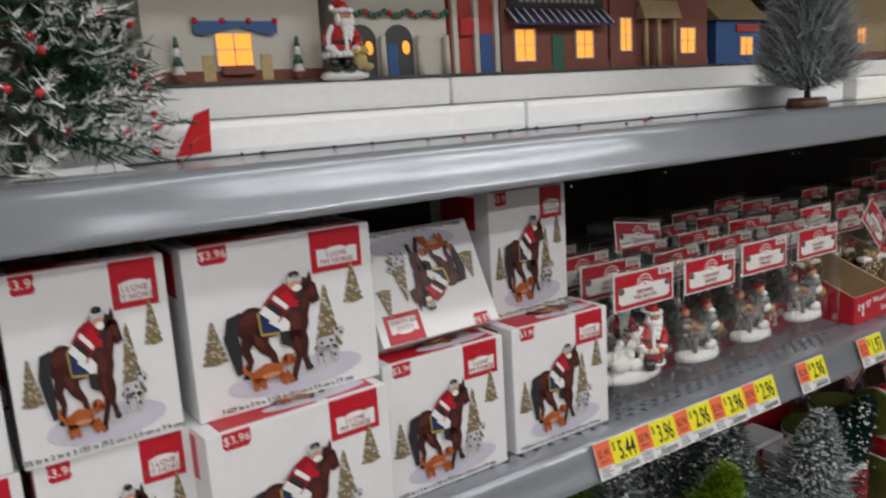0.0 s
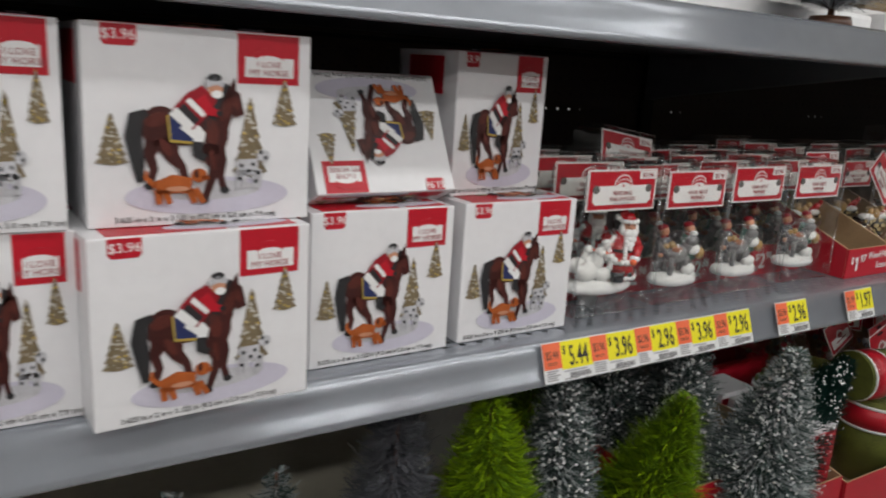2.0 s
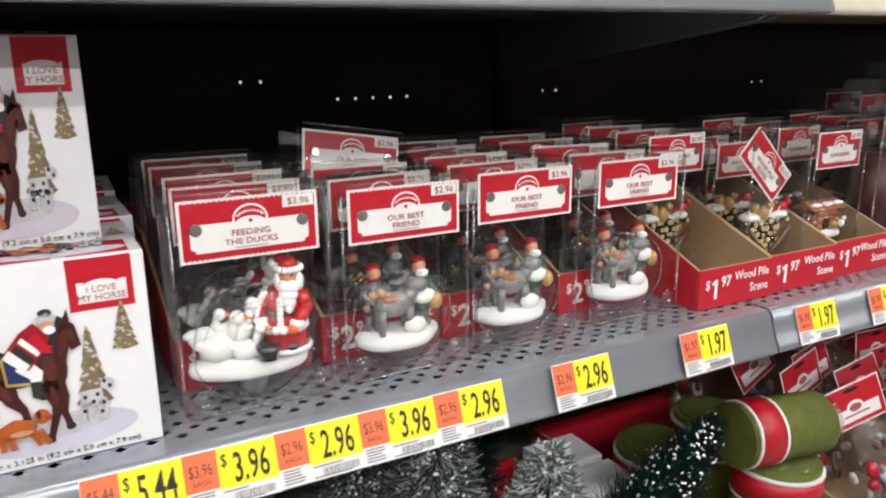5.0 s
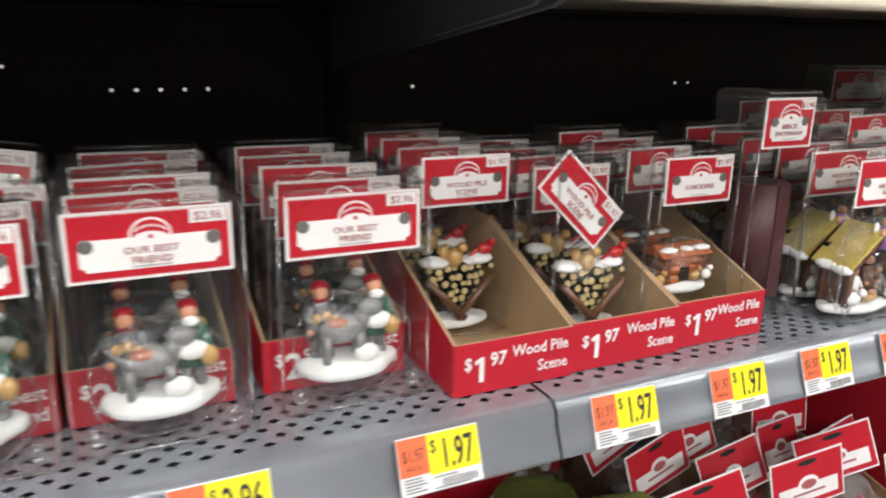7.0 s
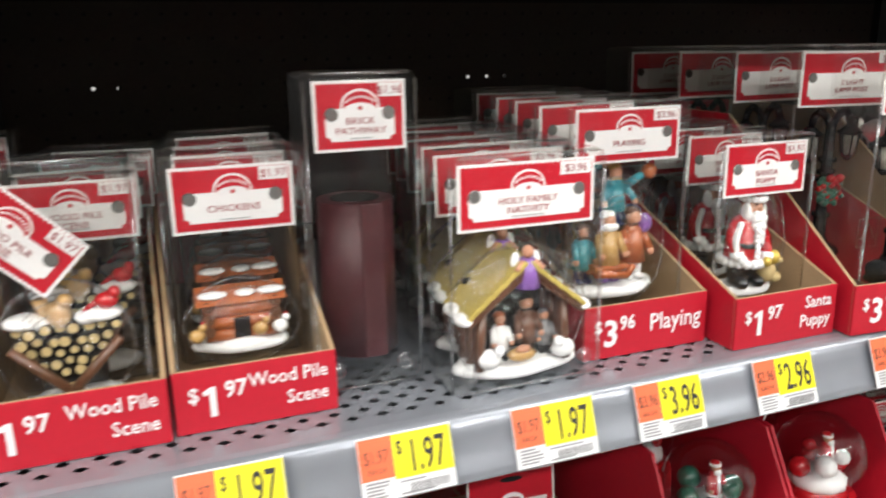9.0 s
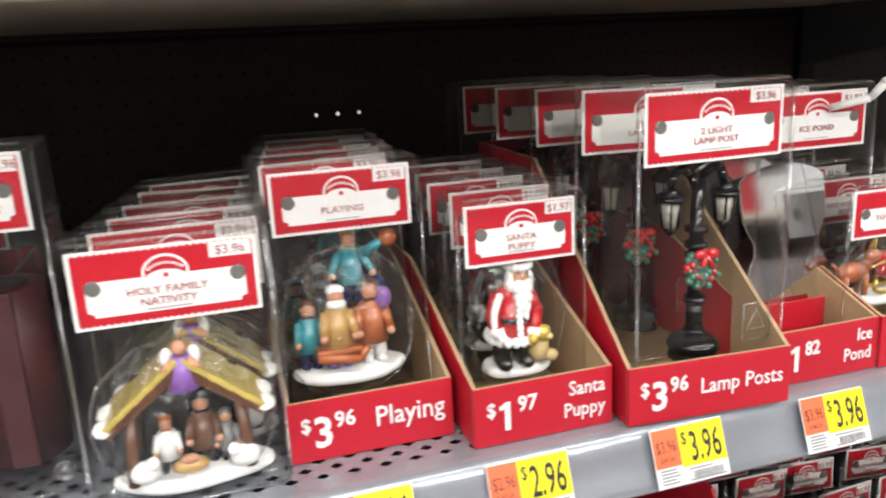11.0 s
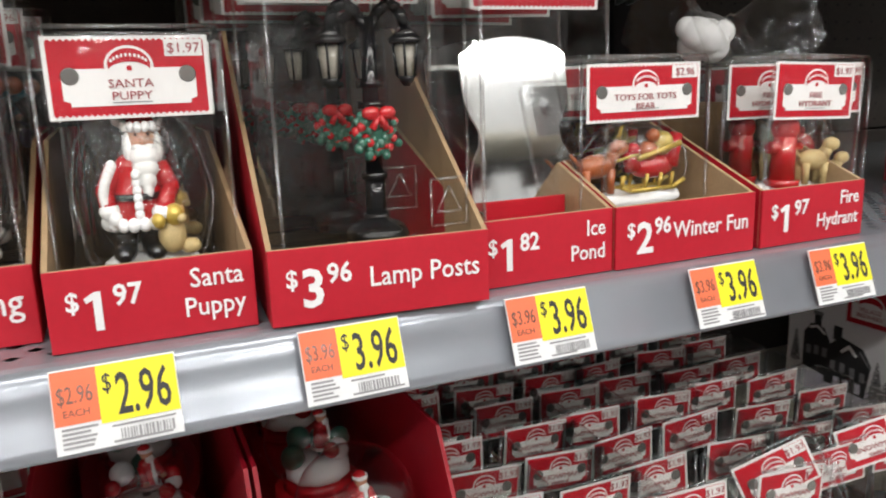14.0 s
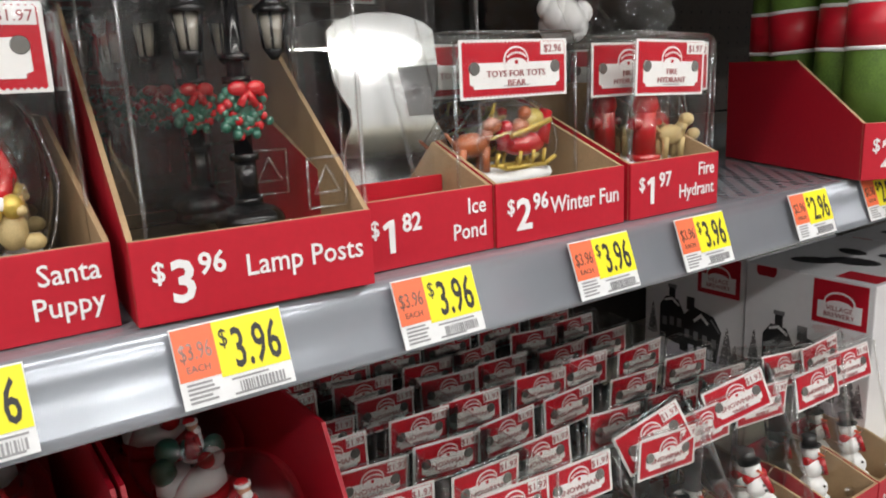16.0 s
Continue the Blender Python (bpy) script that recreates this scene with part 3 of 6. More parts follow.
# figurines: each one mesh
def person(bm, x, y, z, h, coat, legs, head, hat=None, trim=None, arm=1):
    s = h / 0.07
    for k in (-1, 1):
        rod(bm, (x + k * 0.006 * s, y, z), (x + k * 0.005 * s, y, z + 0.024 * s), 0.005 * s, 0.0055 * s, legs, 8)
        ball(bm, (x + k * 0.006 * s, y - 0.003 * s, z + 0.003 * s), (0.005 * s, 0.008 * s, 0.0035 * s), legs, 8, 6)
    rod(bm, (x, y, z + 0.018 * s), (x, y, z + 0.050 * s), 0.0135 * s, 0.008 * s, coat, 12)
    ball(bm, (x, y, z + 0.048 * s), (0.0105 * s, 0.008 * s, 0.006 * s), coat, 10, 7)
    for k in (-1, 1):
        rod(bm, (x + k * 0.010 * s, y, z + 0.047 * s), (x + k * 0.013 * s * arm, y - 0.010 * s, z + 0.030 * s), 0.0042 * s, 0.0038 * s, coat, 8)
        ball(bm, (x + k * 0.013 * s * arm, y - 0.011 * s, z + 0.028 * s), 0.0038 * s, head, 7, 5)
    ball(bm, (x, y - 0.001 * s, z + 0.060 * s), (0.0072 * s, 0.0072 * s, 0.0080 * s), head, 10, 8)
    if hat is not None:
        ball(bm, (x, y + 0.0018 * s, z + 0.0650 * s), (0.0080 * s, 0.0080 * s, 0.0052 * s), hat, 10, 6)
        rod(bm, (x, y - 0.004 * s, z + 0.050 * s), (x, y + 0.002 * s, z + 0.053 * s), 0.0068 * s, 0.0058 * s, hat, 9)
    if trim is not None:
        rod(bm, (x, y, z + 0.017 * s), (x, y, z + 0.021 * s), 0.0143 * s, 0.0140 * s, trim, 12)
        rod(bm, (x, y, z + 0.0625 * s), (x, y, z + 0.0660 * s), 0.0086 * s, 0.0086 * s, trim, 10)
        rod(bm, (x, y - 0.0125 * s, z + 0.021 * s), (x, y - 0.0085 * s, z + 0.052 * s), 0.0022 * s, 0.0022 * s, trim, 6)
        ball(bm, (x, y - 0.006 * s, z + 0.0535 * s), (0.0065 * s, 0.005 * s, 0.005 * s), trim, 8, 6)


def drift(bm, w, d, mi, z=0.012, n=0):
    rs = random.Random(n)
    ball(bm, (0, 0.018, z), (w, d, 0.0085), mi, 20, 8)
    for k in range(6):
        a = rs.uniform(0, 6.28)
        ball(bm, (w * 0.75 * math.cos(a), 0.018 + d * 0.7 * math.sin(a), z), (w * 0.33, d * 0.36, 0.007), mi, 10, 6)


def mound(bm, w, d, z0, z1, mi, n=0):
    """Moulded snow base with a steep rounded rim and an uneven outline."""
    rs = random.Random(n)
    ph = [rs.uniform(0, 6.28) for _ in range(3)]
    b = len(bm.verts)
    ball(bm, (0, 0, 0), 1, mi, 30, 12)
    bm.verts.ensure_lookup_table()
    for v in bm.verts[b:]:
        x, y, z = v.co
        a = math.atan2(y, x)
        r = math.hypot(x, y) ** 0.6 * (1 + 0.05 * math.sin(2 * a + ph[0]) + 0.05 * math.sin(3 * a + ph[1]) + 0.03 * math.sin(5 * a + ph[2]))
        zz = math.copysign(abs(z) ** 0.8, z)
        v.co = Vector((w * r * math.cos(a), 0.018 + d * r * math.sin(a), (z0 + z1) / 2 + (z1 - z0) / 2 * zz + (0.0015 * math.sin(7 * x + 5 * y + ph[0]) if z > 0 else 0)))


def beast(bm, x, y, z, s, mi, mj=None):
    ball(bm, (x, y, z + 0.020 * s), (0.016 * s, 0.008 * s, 0.009 * s), mi, 10, 7)
    ball(bm, (x + 0.017 * s, y - 0.003 * s, z + 0.033 * s), (0.0085 * s, 0.0055 * s, 0.006 * s), mi if mj is None else mj, 9, 6)
    rod(bm, (x + 0.010 * s, y, z + 0.022 * s), (x + 0.016 * s, y - 0.002 * s, z + 0.032 * s), 0.006 * s, 0.0045 * s, mi, 8)
    for dx in (-0.011, 0.010):
        for dy in (-0.004, 0.004):
            rod(bm, (x + dx * s, y + dy * s, z), (x + dx * s, y + dy * s, z + 0.018 * s), 0.0026 * s, 0.0034 * s, mi, 7)
    rod(bm, (x - 0.015 * s, y, z + 0.022 * s), (x - 0.022 * s, y, z + 0.030 * s), 0.002 * s, 0.001 * s, mi, 6)


def fig_ducks(bm):
    fig_santa(bm, False)
    bmesh.ops.transform(bm, matrix=Matrix.Translation((0.021, 0.002, 0.026)) @ Matrix.Rotation(radians(-24), 4, "Z") @ Matrix.Scale(0.84, 4), verts=bm.verts[:])
    mound(bm, 0.043, 0.020, 0.019, 0.038, 0, 1)
    rod(bm, (0.024, 0.016, 0.036), (0.023, 0.015, 0.066), 0.019, 0.013, 1, 16)
    rod(bm, (0.024, 0.016, 0.036), (0.024, 0.016, 0.040), 0.0200, 0.0195, 0, 16)
    for x, y, z, s in ((-0.026, 0.012, 0.046, 1.35), (-0.012, 0.018, 0.054, 1.25), (-0.034, 0.020, 0.052, 1.1), (-0.008, 0.006, 0.043, 1.0)):
        ball(bm, (x, y, z), (0.011 * s, 0.007 * s, 0.008 * s), 0)
        ball(bm, (x - 0.006 * s, y, z + 0.003 * s), (0.008 * s, 0.004 * s, 0.004 * s), 0, 8, 6)
        rod(bm, (x + 0.006 * s, y - 0.001, z + 0.003 * s), (x + 0.009 * s, y - 0.003, z + 0.015 * s), 0.0032 * s, 0.0024 * s, 0, 8)
        ball(bm, (x + 0.010 * s, y - 0.004, z + 0.016 * s), 0.0042 * s, 0, 8, 6)
        rod(bm, (x + 0.013 * s, y - 0.005, z + 0.016 * s), (x + 0.018 * s, y - 0.006, z + 0.0145 * s), 0.0018 * s, 0.0006, 4, 6)
    rod(bm, (0.006, -0.001, 0.036), (0.006, -0.001, 0.047), 0.007, 0.0090, 2, 14)
    return [M_SNOW, M_COAT, M_BLACK, M_SKIN, M_ORANGE, M_LOG, M_TAN]


def fig_friend(bm):
    mound(bm, 0.037, 0.019, 0.016, 0.033, 0, 2)
    person(bm, -0.018, 0.024, 0.031, 0.056, 4, 2, 3, 7)
    limb_ = ((-0.024, 0.012, 0.064), (-0.018, 0.010, 0.066), (-0.012, 0.011, 0.062))
    for p in limb_:
        ball(bm, p, 0.0038, 6, 7, 5)
    person(bm, 0.020, 0.020, 0.031, 0.058, 1, 2, 3, 7, None)
    ball(bm, (0.020, 0.010, 0.058), (0.0105, 0.005, 0.0065), 0, 10, 7)
    ball(bm, (0.030, 0.009, 0.053), (0.0060, 0.005, 0.0075), 6, 9, 6)
    ball(bm, (0.020, 0.013, 0.0765), (0.0060, 0.004, 0.0035), 0, 8, 5)
    beast(bm, -0.006, 0.012, 0.031, 1.15, 2)
    ball(bm, (0.013, 0.009, 0.070), (0.003, 0.002, 0.0065), 2, 6, 5)
    ball(bm, (0.010, 0.006, 0.036), (0.010, 0.006, 0.007), 0, 9, 6)
    ball(bm, (-0.010, 0.010, 0.060), (0.009, 0.007, 0.004), 5, 9, 6)
    return [M_SNOW, M_GREENC, M_GREYA, M_SKIN, M_SLATE, M_RUST, M_TAN, M_DRED]


def fig_wood(bm):
    mound(bm, 0.030, 0.016, 0.003, 0.014, 0, 3)
    rs = random.Random(4)
    box(bm, -0.020, 0.020, 0.022, 0.034, 0.014, 0.060, 1, 0.003)
    for k in (-1, 1):
        rod(bm, (k * -0.004, 0.004, 0.014), (k * 0.031, 0.004, 0.050), 0.0036, 0.0030, 5, 8)
    for j in range(6):
        for i in range(-4, 5):
            x = i * 0.0080 + (j % 2) * 0.0040 + rs.uniform(-0.0012, 0.0012)
            z = 0.022 + j * 0.0072 + rs.uniform(-0.0010, 0.0010)
            if abs(x) < 0.004 + (z - 0.014) * 0.66:
                y = rs.uniform(0.005, 0.013)
                r = rs.uniform(0.0030, 0.0044)
                rod(bm, (x, 0.030, z), (x, y, z), r, r, 1, 8)
                rod(bm, (x, y, z), (x, y - 0.0008, z), r * 0.78, r * 0.74, 2, 8)
    for x, z, w in ((-0.023, 0.064, 0.012), (0.021, 0.064, 0.013)):
        ball(bm, (x, 0.014, z), (w, 0.011, 0.0048), 0, 12, 7)
        ball(bm, (x * 0.6, 0.016, z - 0.002), (w * 0.6, 0.009, 0.0045), 0, 9, 6)
    ball(bm, (-0.003, 0.012, 0.067), (0.0075, 0.006, 0.0090), 3)
    ball(bm, (0.002, 0.008, 0.0765), (0.0050, 0.0045, 0.0045), 3, 8, 6)
    rod(bm, (-0.009, 0.016, 0.062), (-0.013, 0.017, 0.077), 0.0035, 0.0050, 3, 8)
    ball(bm, (0.025, 0.010, 0.073), (0.0075, 0.0050, 0.0055), 4, 9, 6)
    ball(bm, (0.030, 0.008, 0.0785), 0.0040, 4, 8, 6)
    rod(bm, (0.019, 0.011, 0.072), (0.011, 0.012, 0.067), 0.0022, 0.0012, 4, 6)
    return [M_SNOW, M_BLACK, M_LOG, M_TAN, M_COAT, M_BROWN]


def fig_coop(bm):
    mound(bm, 0.033, 0.017, 0.024, 0.035, 0, 5)
    for k in range(3):
        rod(bm, (-0.024, 0.010, 0.038 + k * 0.0085), (0.024, 0.010, 0.038 + k * 0.0085), 0.0046, 0.0046, 2, 12)
        for x in (-0.022, 0.022):
            rod(bm, (x, 0.004, 0.042 + k * 0.0085), (x, 0.030, 0.042 + k * 0.0085), 0.0040, 0.0040, 1, 10)
    box(bm, -0.023, 0.023, 0.012, 0.030, 0.034, 0.060, 2, 0.002)
    prism_roof(bm, -0.029, 0.029, 0.002, 0.034, 0.061, 0.070, 2)
    for x, w in ((-0.018, 0.010), (0.003, 0.007), (0.020, 0.010)):
        ball(bm, (x, 0.009, 0.066), (w, 0.006, 0.0025), 0, 10, 6)
    box(bm, -0.006, 0.005, 0.0045, 0.010, 0.036, 0.050, 3, 0.001)
    for x, mi in ((-0.030, 4), (0.011, 4), (0.024, 0)):
        ball(bm, (x, 0.004, 0.041), (0.0055, 0.004, 0.0048), mi, 8, 6)
        ball(bm, (x + 0.004, 0.003, 0.0470), 0.0028, mi, 7, 5)
        ball(bm, (x + 0.004, 0.003, 0.0500), (0.0010, 0.0010, 0.0014), 5, 6, 4)
    return [M_SNOW, M_BROWN, M_RUST, M_BLACK, M_TAN, M_COAT]


def prism_roof(bm, x0, x1, y0, y1, z0, z1, mi):
    ym = (y0 + y1) / 2
    vs = [bm.verts.new(p) for p in ((x0, y0, z0), (x0, y1, z0), (x0, ym, z1), (x1, y0, z0), (x1, y1, z0), (x1, ym, z1))]
    for q in ((0, 2, 1), (3, 4, 5), (0, 3, 5, 2), (1, 2, 5, 4), (0, 1, 4, 3)):
        bm.faces.new([vs[i] for i in q]).material_index = mi


def fig_paver(bm):
    rod(bm, (0, 0.024, 0.022), (0, 0.024, 0.128), 0.026, None, 0, 24)
    box(bm, -0.003, 0.012, -0.003, 0.001, 0.022, 0.128, 1, 0.0008)
    rod(bm, (0, 0.024, 0.128), (0, 0.024, 0.1285), 0.017, None, 2, 18)
    return [M_MAROON, M_MAROON, M_DARK]


def fig_stable(bm):
    mound(bm, 0.045, 0.021, 0.004, 0.016, 0, 7)
    box(bm, -0.031, 0.031, 0.032, 0.038, 0.014, 0.070, 5, 0.001)
    for k in (-1, 1):
        for y in (0.004, 0.018, 0.032):
            rod(bm, (k * 0.033, y, 0.014), (k * 0.030, y, 0.058), 0.0036, 0.0032, 1, 8)
        box(bm, k * 0.031 - 0.002, k * 0.031 + 0.002, 0.006, 0.036, 0.014, 0.054, 1, 0.0006)
        mm = Matrix.Translation((k * 0.021, 0.018, 0.068)) @ Matrix.Rotation(radians(k * 37), 4, "Y")
        box(bm, -0.029, 0.029, -0.022, 0.020, -0.004, 0.002, 1, 0.0012, mm)
        for j in range(5):
            mj = mm @ Matrix.Translation((k * (-0.022 + j * 0.0108), 0, 0.0030 - 0.0004 * j)) @ Matrix.Rotation(radians(k * 5), 4, "Y")
            box(bm, -0.0062, 0.0062, -0.0225, 0.0205, -0.001, 0.0024, 2, 0.0009, mj)
        ball(bm, (k * 0.044, 0.004, 0.052), (0.0065, 0.010, 0.0042), 0, 10, 6)
        ball(bm, (k * 0.043, 0.022, 0.053), (0.0070, 0.012, 0.0045), 0, 10, 6)
    rod(bm, (0.001, 0.000, 0.070), (0.001, 0.001, 0.090), 0.0085, 0.0050, 3, 12)
    ball(bm, (0.001, 0.000, 0.0945), 0.0044, 4, 8, 6)
    for k in (-1, 1):
        ball(bm, (0.001 + k * 0.0072, 0.004, 0.0880), (0.0038, 0.0015, 0.0062), 0, 8, 6)
        rod(bm, (0.001 + k * 0.004, -0.001, 0.088), (0.001 + k * 0.010, -0.004, 0.083), 0.0022, 0.0018, 4, 6)
    person(bm, -0.013, 0.014, 0.014, 0.036, 0, 5, 4, 7)
    person(bm, 0.008, 0.016, 0.014, 0.046, 1, 5, 4, 5)
    person(bm, 0.021, 0.014, 0.014, 0.034, 8, 5, 4, 8)
    ball(bm, (-0.001, 0.004, 0.021), (0.011, 0.006, 0.005), 6, 10, 6)
    ball(bm, (-0.001, 0.001, 0.026), (0.006, 0.003, 0.003), 4, 8, 5)
    for x in (-0.026, 0.030):
        ball(bm, (x, 0.002, 0.022), (0.009, 0.006, 0.007), 0, 9, 6)
        ball(bm, (x * 0.8, -0.003, 0.029), (0.004, 0.004, 0.004), 0, 7, 5)
    return [M_SNOW, M_BROWN, M_STRAW, M_PURPLE, M_SKIN, M_BLACK, M_TAN, M_RUST, M_GREYA]


def fig_play(bm):
    mound(bm, 0.037, 0.019, 0.008, 0.021, 0, 8)
    person(bm, -0.026, 0.018, 0.020, 0.048, 1, 7, 3, 5)
    person(bm, -0.008, 0.010, 0.022, 0.056, 4, 6, 3, 0)
    ball(bm, (-0.008, 0.006, 0.066), (0.007, 0.004, 0.004), 0, 9, 6)
    person(bm, 0.016, 0.012, 0.021, 0.058, 8, 0, 3, 5)
    ball(bm, (0.024, 0.008, 0.066), (0.006, 0.005, 0.008), 6, 8, 6)
    person(bm, 0.006, 0.024, 0.062, 0.050, 1, 9, 3, 4, None, 1.5)
    rod(bm, (0.014, 0.022, 0.094), (0.030, 0.018, 0.104), 0.0036, 0.0030, 1, 8)
    ball(bm, (0.032, 0.017, 0.105), (0.0065, 0.0055, 0.0065), 8, 9, 6)
    ball(bm, (0.020, 0.022, 0.072), (0.010, 0.008, 0.007), 9, 9, 6)
    for y in (0.000, 0.010):
        rod(bm, (-0.024, y, 0.032), (0.004, y, 0.028), 0.0034, 0.0034, 8, 8)
        rod(bm, (0.004, y, 0.028), (0.010, y, 0.036), 0.0030, 0.0026, 8, 8)
    box(bm, -0.024, 0.006, -0.001, 0.012, 0.033, 0.037, 8, 0.0015)
    return [M_SNOW, M_TEAL, M_BLACK, M_SKIN, M_TAN, M_BROWN, M_PURPLE, M_NAVY, M_RUST, M_NAVY]


def fig_santa(bm, puppy=True):
    if puppy:
        mound(bm, 0.031, 0.018, 0.004, 0.015, 0, 9)
    for k in (-1, 1):
        ball(bm, (-0.006 + k * 0.010, 0.006, 0.018), (0.0075, 0.012, 0.006), 2)
        rod(bm, (-0.006 + k * 0.009, 0.012, 0.016), (-0.006 + k * 0.008, 0.013, 0.034), 0.0075, 0.0085, 2, 10)
        rod(bm, (-0.006 + k * 0.008, 0.013, 0.031), (-0.006 + k * 0.008, 0.013, 0.036), 0.0095, 0.0095, 0, 12)
    rod(bm, (-0.005, 0.015, 0.033), (-0.002, 0.017, 0.064), 0.0195, 0.0125, 1, 18)
    ball(bm, (-0.003, 0.015, 0.046), (0.0185, 0.0150, 0.014), 1, 14, 10)
    ball(bm, (-0.002, 0.017, 0.064), (0.0155, 0.011, 0.009), 1, 12, 8)
    for n in range(18):
        a = n * 2 * math.pi / 18
        ball(bm, (-0.005 + 0.0195 * math.cos(a), 0.015 + 0.0195 * math.sin(a), 0.0345), 0.0042, 0, 7, 5)
    rod(bm, (-0.004, 0.015, 0.0475), (-0.004, 0.015, 0.0510), 0.0187, 0.0182, 2, 18)
    for n in range(7):
        ball(bm, (-0.004, -0.0025 - 0.0012 * math.sin(n), 0.036 + 0.0042 * n), 0.0031, 0, 7, 5)
    for k, hand in ((-1, (-0.022, 0.004, 0.042)), (1, (0.010, -0.001, 0.040))):
        sh = (-0.002 + k * 0.0140, 0.015, 0.064)
        el = (-0.003 + k * 0.0205, 0.010, 0.052)
        rod(bm, sh, el, 0.0068, 0.0062, 1, 10)
        rod(bm, el, hand, 0.0062, 0.0056, 1, 10)
        ball(bm, el, 0.0064, 1, 9, 6)
        ball(bm, hand, (0.0070, 0.0066, 0.0050), 0, 9, 6)
        ball(bm, (hand[0] + 0.003 * k * -1, hand[1] - 0.004, hand[2] - 0.004), 0.0046, 4 if k > 0 else 0, 8, 6)
    ball(bm, (0.003, 0.014, 0.079), (0.0100, 0.0095, 0.0105), 3, 14, 10)
    ball(bm, (0.003, 0.0040, 0.0785), (0.0024, 0.0022, 0.0022), 3, 7, 5)
    for k in (-1, 1):
        ball(bm, (0.003 + k * 0.0038, 0.0052, 0.0820), 0.0011, 2, 6, 4)
        ball(bm, (0.003 + k * 0.0036, 0.0045, 0.0750), (0.0042, 0.0028, 0.0022), 0, 8, 5)
        ball(bm, (0.003 + k * 0.0090, 0.012, 0.0745), (0.0040, 0.0060, 0.0090), 0, 8, 6)
    for n, (w_, z_) in enumerate(((0.0098, 0.0705), (0.0088, 0.0640), (0.0066, 0.0575), (0.0040, 0.0520))):
        ball(bm, (0.003, 0.0055 - 0.0006 * n, z_), (w_, 0.0066, 0.0062), 0, 10, 7)
    rod(bm, (0.003, 0.0145, 0.0850), (0.001, 0.0165, 0.0960), 0.0106, 0.0062, 1, 14)
    rod(bm, (0.001, 0.0165, 0.0955), (-0.009, 0.0170, 0.0930), 0.0060, 0.0030, 1, 10)
    ball(bm, (-0.011, 0.0170, 0.0900), 0.0040, 0, 8, 6)
    for n in range(14):
        a = n * 2 * math.pi / 14
        ball(bm, (0.003 + 0.0106 * math.cos(a), 0.0142 + 0.0106 * math.sin(a), 0.0862), 0.0031, 0, 6, 5)
    for n in range(13):
        f = n / 12
        ball(bm, (-0.018 - 0.010 * math.sin(math.pi * f * 0.8) + 0.006 * f, 0.006 - 0.004 * f, 0.066 - 0.030 * f), 0.0034, 0, 7, 5)
    if not puppy:
        return None
    ball(bm, (0.015, 0.002, 0.027), (0.0095, 0.0080, 0.0110), 5)
    ball(bm, (0.017, -0.003, 0.0385), (0.0068, 0.0062, 0.0062), 4)
    ball(bm, (0.021, -0.006, 0.0365), (0.0036, 0.0036, 0.0028), 5)
    for k in (-1, 1):
        ball(bm, (0.017 + k * 0.0055, -0.001, 0.0385), (0.0020, 0.0034, 0.0048), 6)
    ball(bm, (0.026, 0.002, 0.0195), (0.0075, 0.0050, 0.0045), 5)
    return [M_SNOW, M_COAT, M_BLACK, M_SKIN, M_GOLD, M_LOG, M_TAN]


def fig_lamp(bm):
    y = 0.016
    rod(bm, (0, y, 0.012), (0, y, 0.020), 0.020, 0.016, 0, 18)
    rod(bm, (0, y, 0.020), (0, y, 0.030), 0.012, 0.006, 0, 14)
    rod(bm, (0, y, 0.030), (0, y, 0.060), 0.0068, 0.0062, 0, 14)
    rod(bm, (0, y, 0.060), (0, y, 0.150), 0.0054, 0.0046, 0, 14)
    for z in (0.033, 0.058, 0.092, 0.100, 0.112):
        rod(bm, (0, y, z - 0.002), (0, y, z + 0.002), 0.0084, 0.0084, 0, 14)
    ball(bm, (0, y, 0.022), (0.021, 0.019, 0.010), 0, 18, 8)
    for k in (-1, 1):
        pts = [(0, 0.140), (0.006, 0.152), (0.014, 0.158), (0.021, 0.155), (0.025, 0.145)]
        for (a, b), (c, d) in zip(pts, pts[1:]):
            rod(bm, (k * a, y, b), (k * c, y, d), 0.0036, 0.0034, 0, 10)
        x = k * 0.025
        rod(bm, (x, y, 0.145), (x, y, 0.138), 0.003, 0.0105, 0, 8)
        rod(bm, (x, y, 0.138), (x, y, 0.135), 0.0115, 0.0105, 0, 8)
        rod(bm, (x, y, 0.135), (x, y, 0.116), 0.0076, 0.0055, 1, 8)
        for n in range(6):
            a = n * math.pi / 3
            rod(bm, (x + 0.0085 * math.cos(a), y + 0.0085 * math.sin(a), 0.135), (x + 0.0062 * math.cos(a), y + 0.0062 * math.sin(a), 0.116), 0.0009, 0.0009, 0, 5)
        rod(bm, (x, y, 0.116), (x, y, 0.110), 0.0065, 0.002, 0, 8)
    rs = random.Random(3)
    ball(bm, (0, y - 0.004, 0.083), (0.0125, 0.006, 0.0125), 2, 14, 8)
    for n in range(90):
        a = n * 2 * math.pi / 46
        r = 0.0095 + rs.uniform(-0.0055, 0.0055)
        ball(bm, (r * math.cos(a), y - 0.008 + rs.uniform(-0.002, 0.002), 0.083 + r * math.sin(a)), rs.uniform(0.0022, 0.0034), 4 if n % 4 == 0 else 2, 6, 4)
    for k in (-1, 1):
        ball(bm, (k * 0.0055, y - 0.012, 0.0955), (0.006, 0.003, 0.004), 3, 8, 6)
        rod(bm, (0, y - 0.012, 0.094), (k * 0.005, y - 0.012, 0.086), 0.0018, 0.0026, 3, 6)
    return [M_GLOSSY, M_SMOKE, M_GREENC, M_COAT, M_COAT]


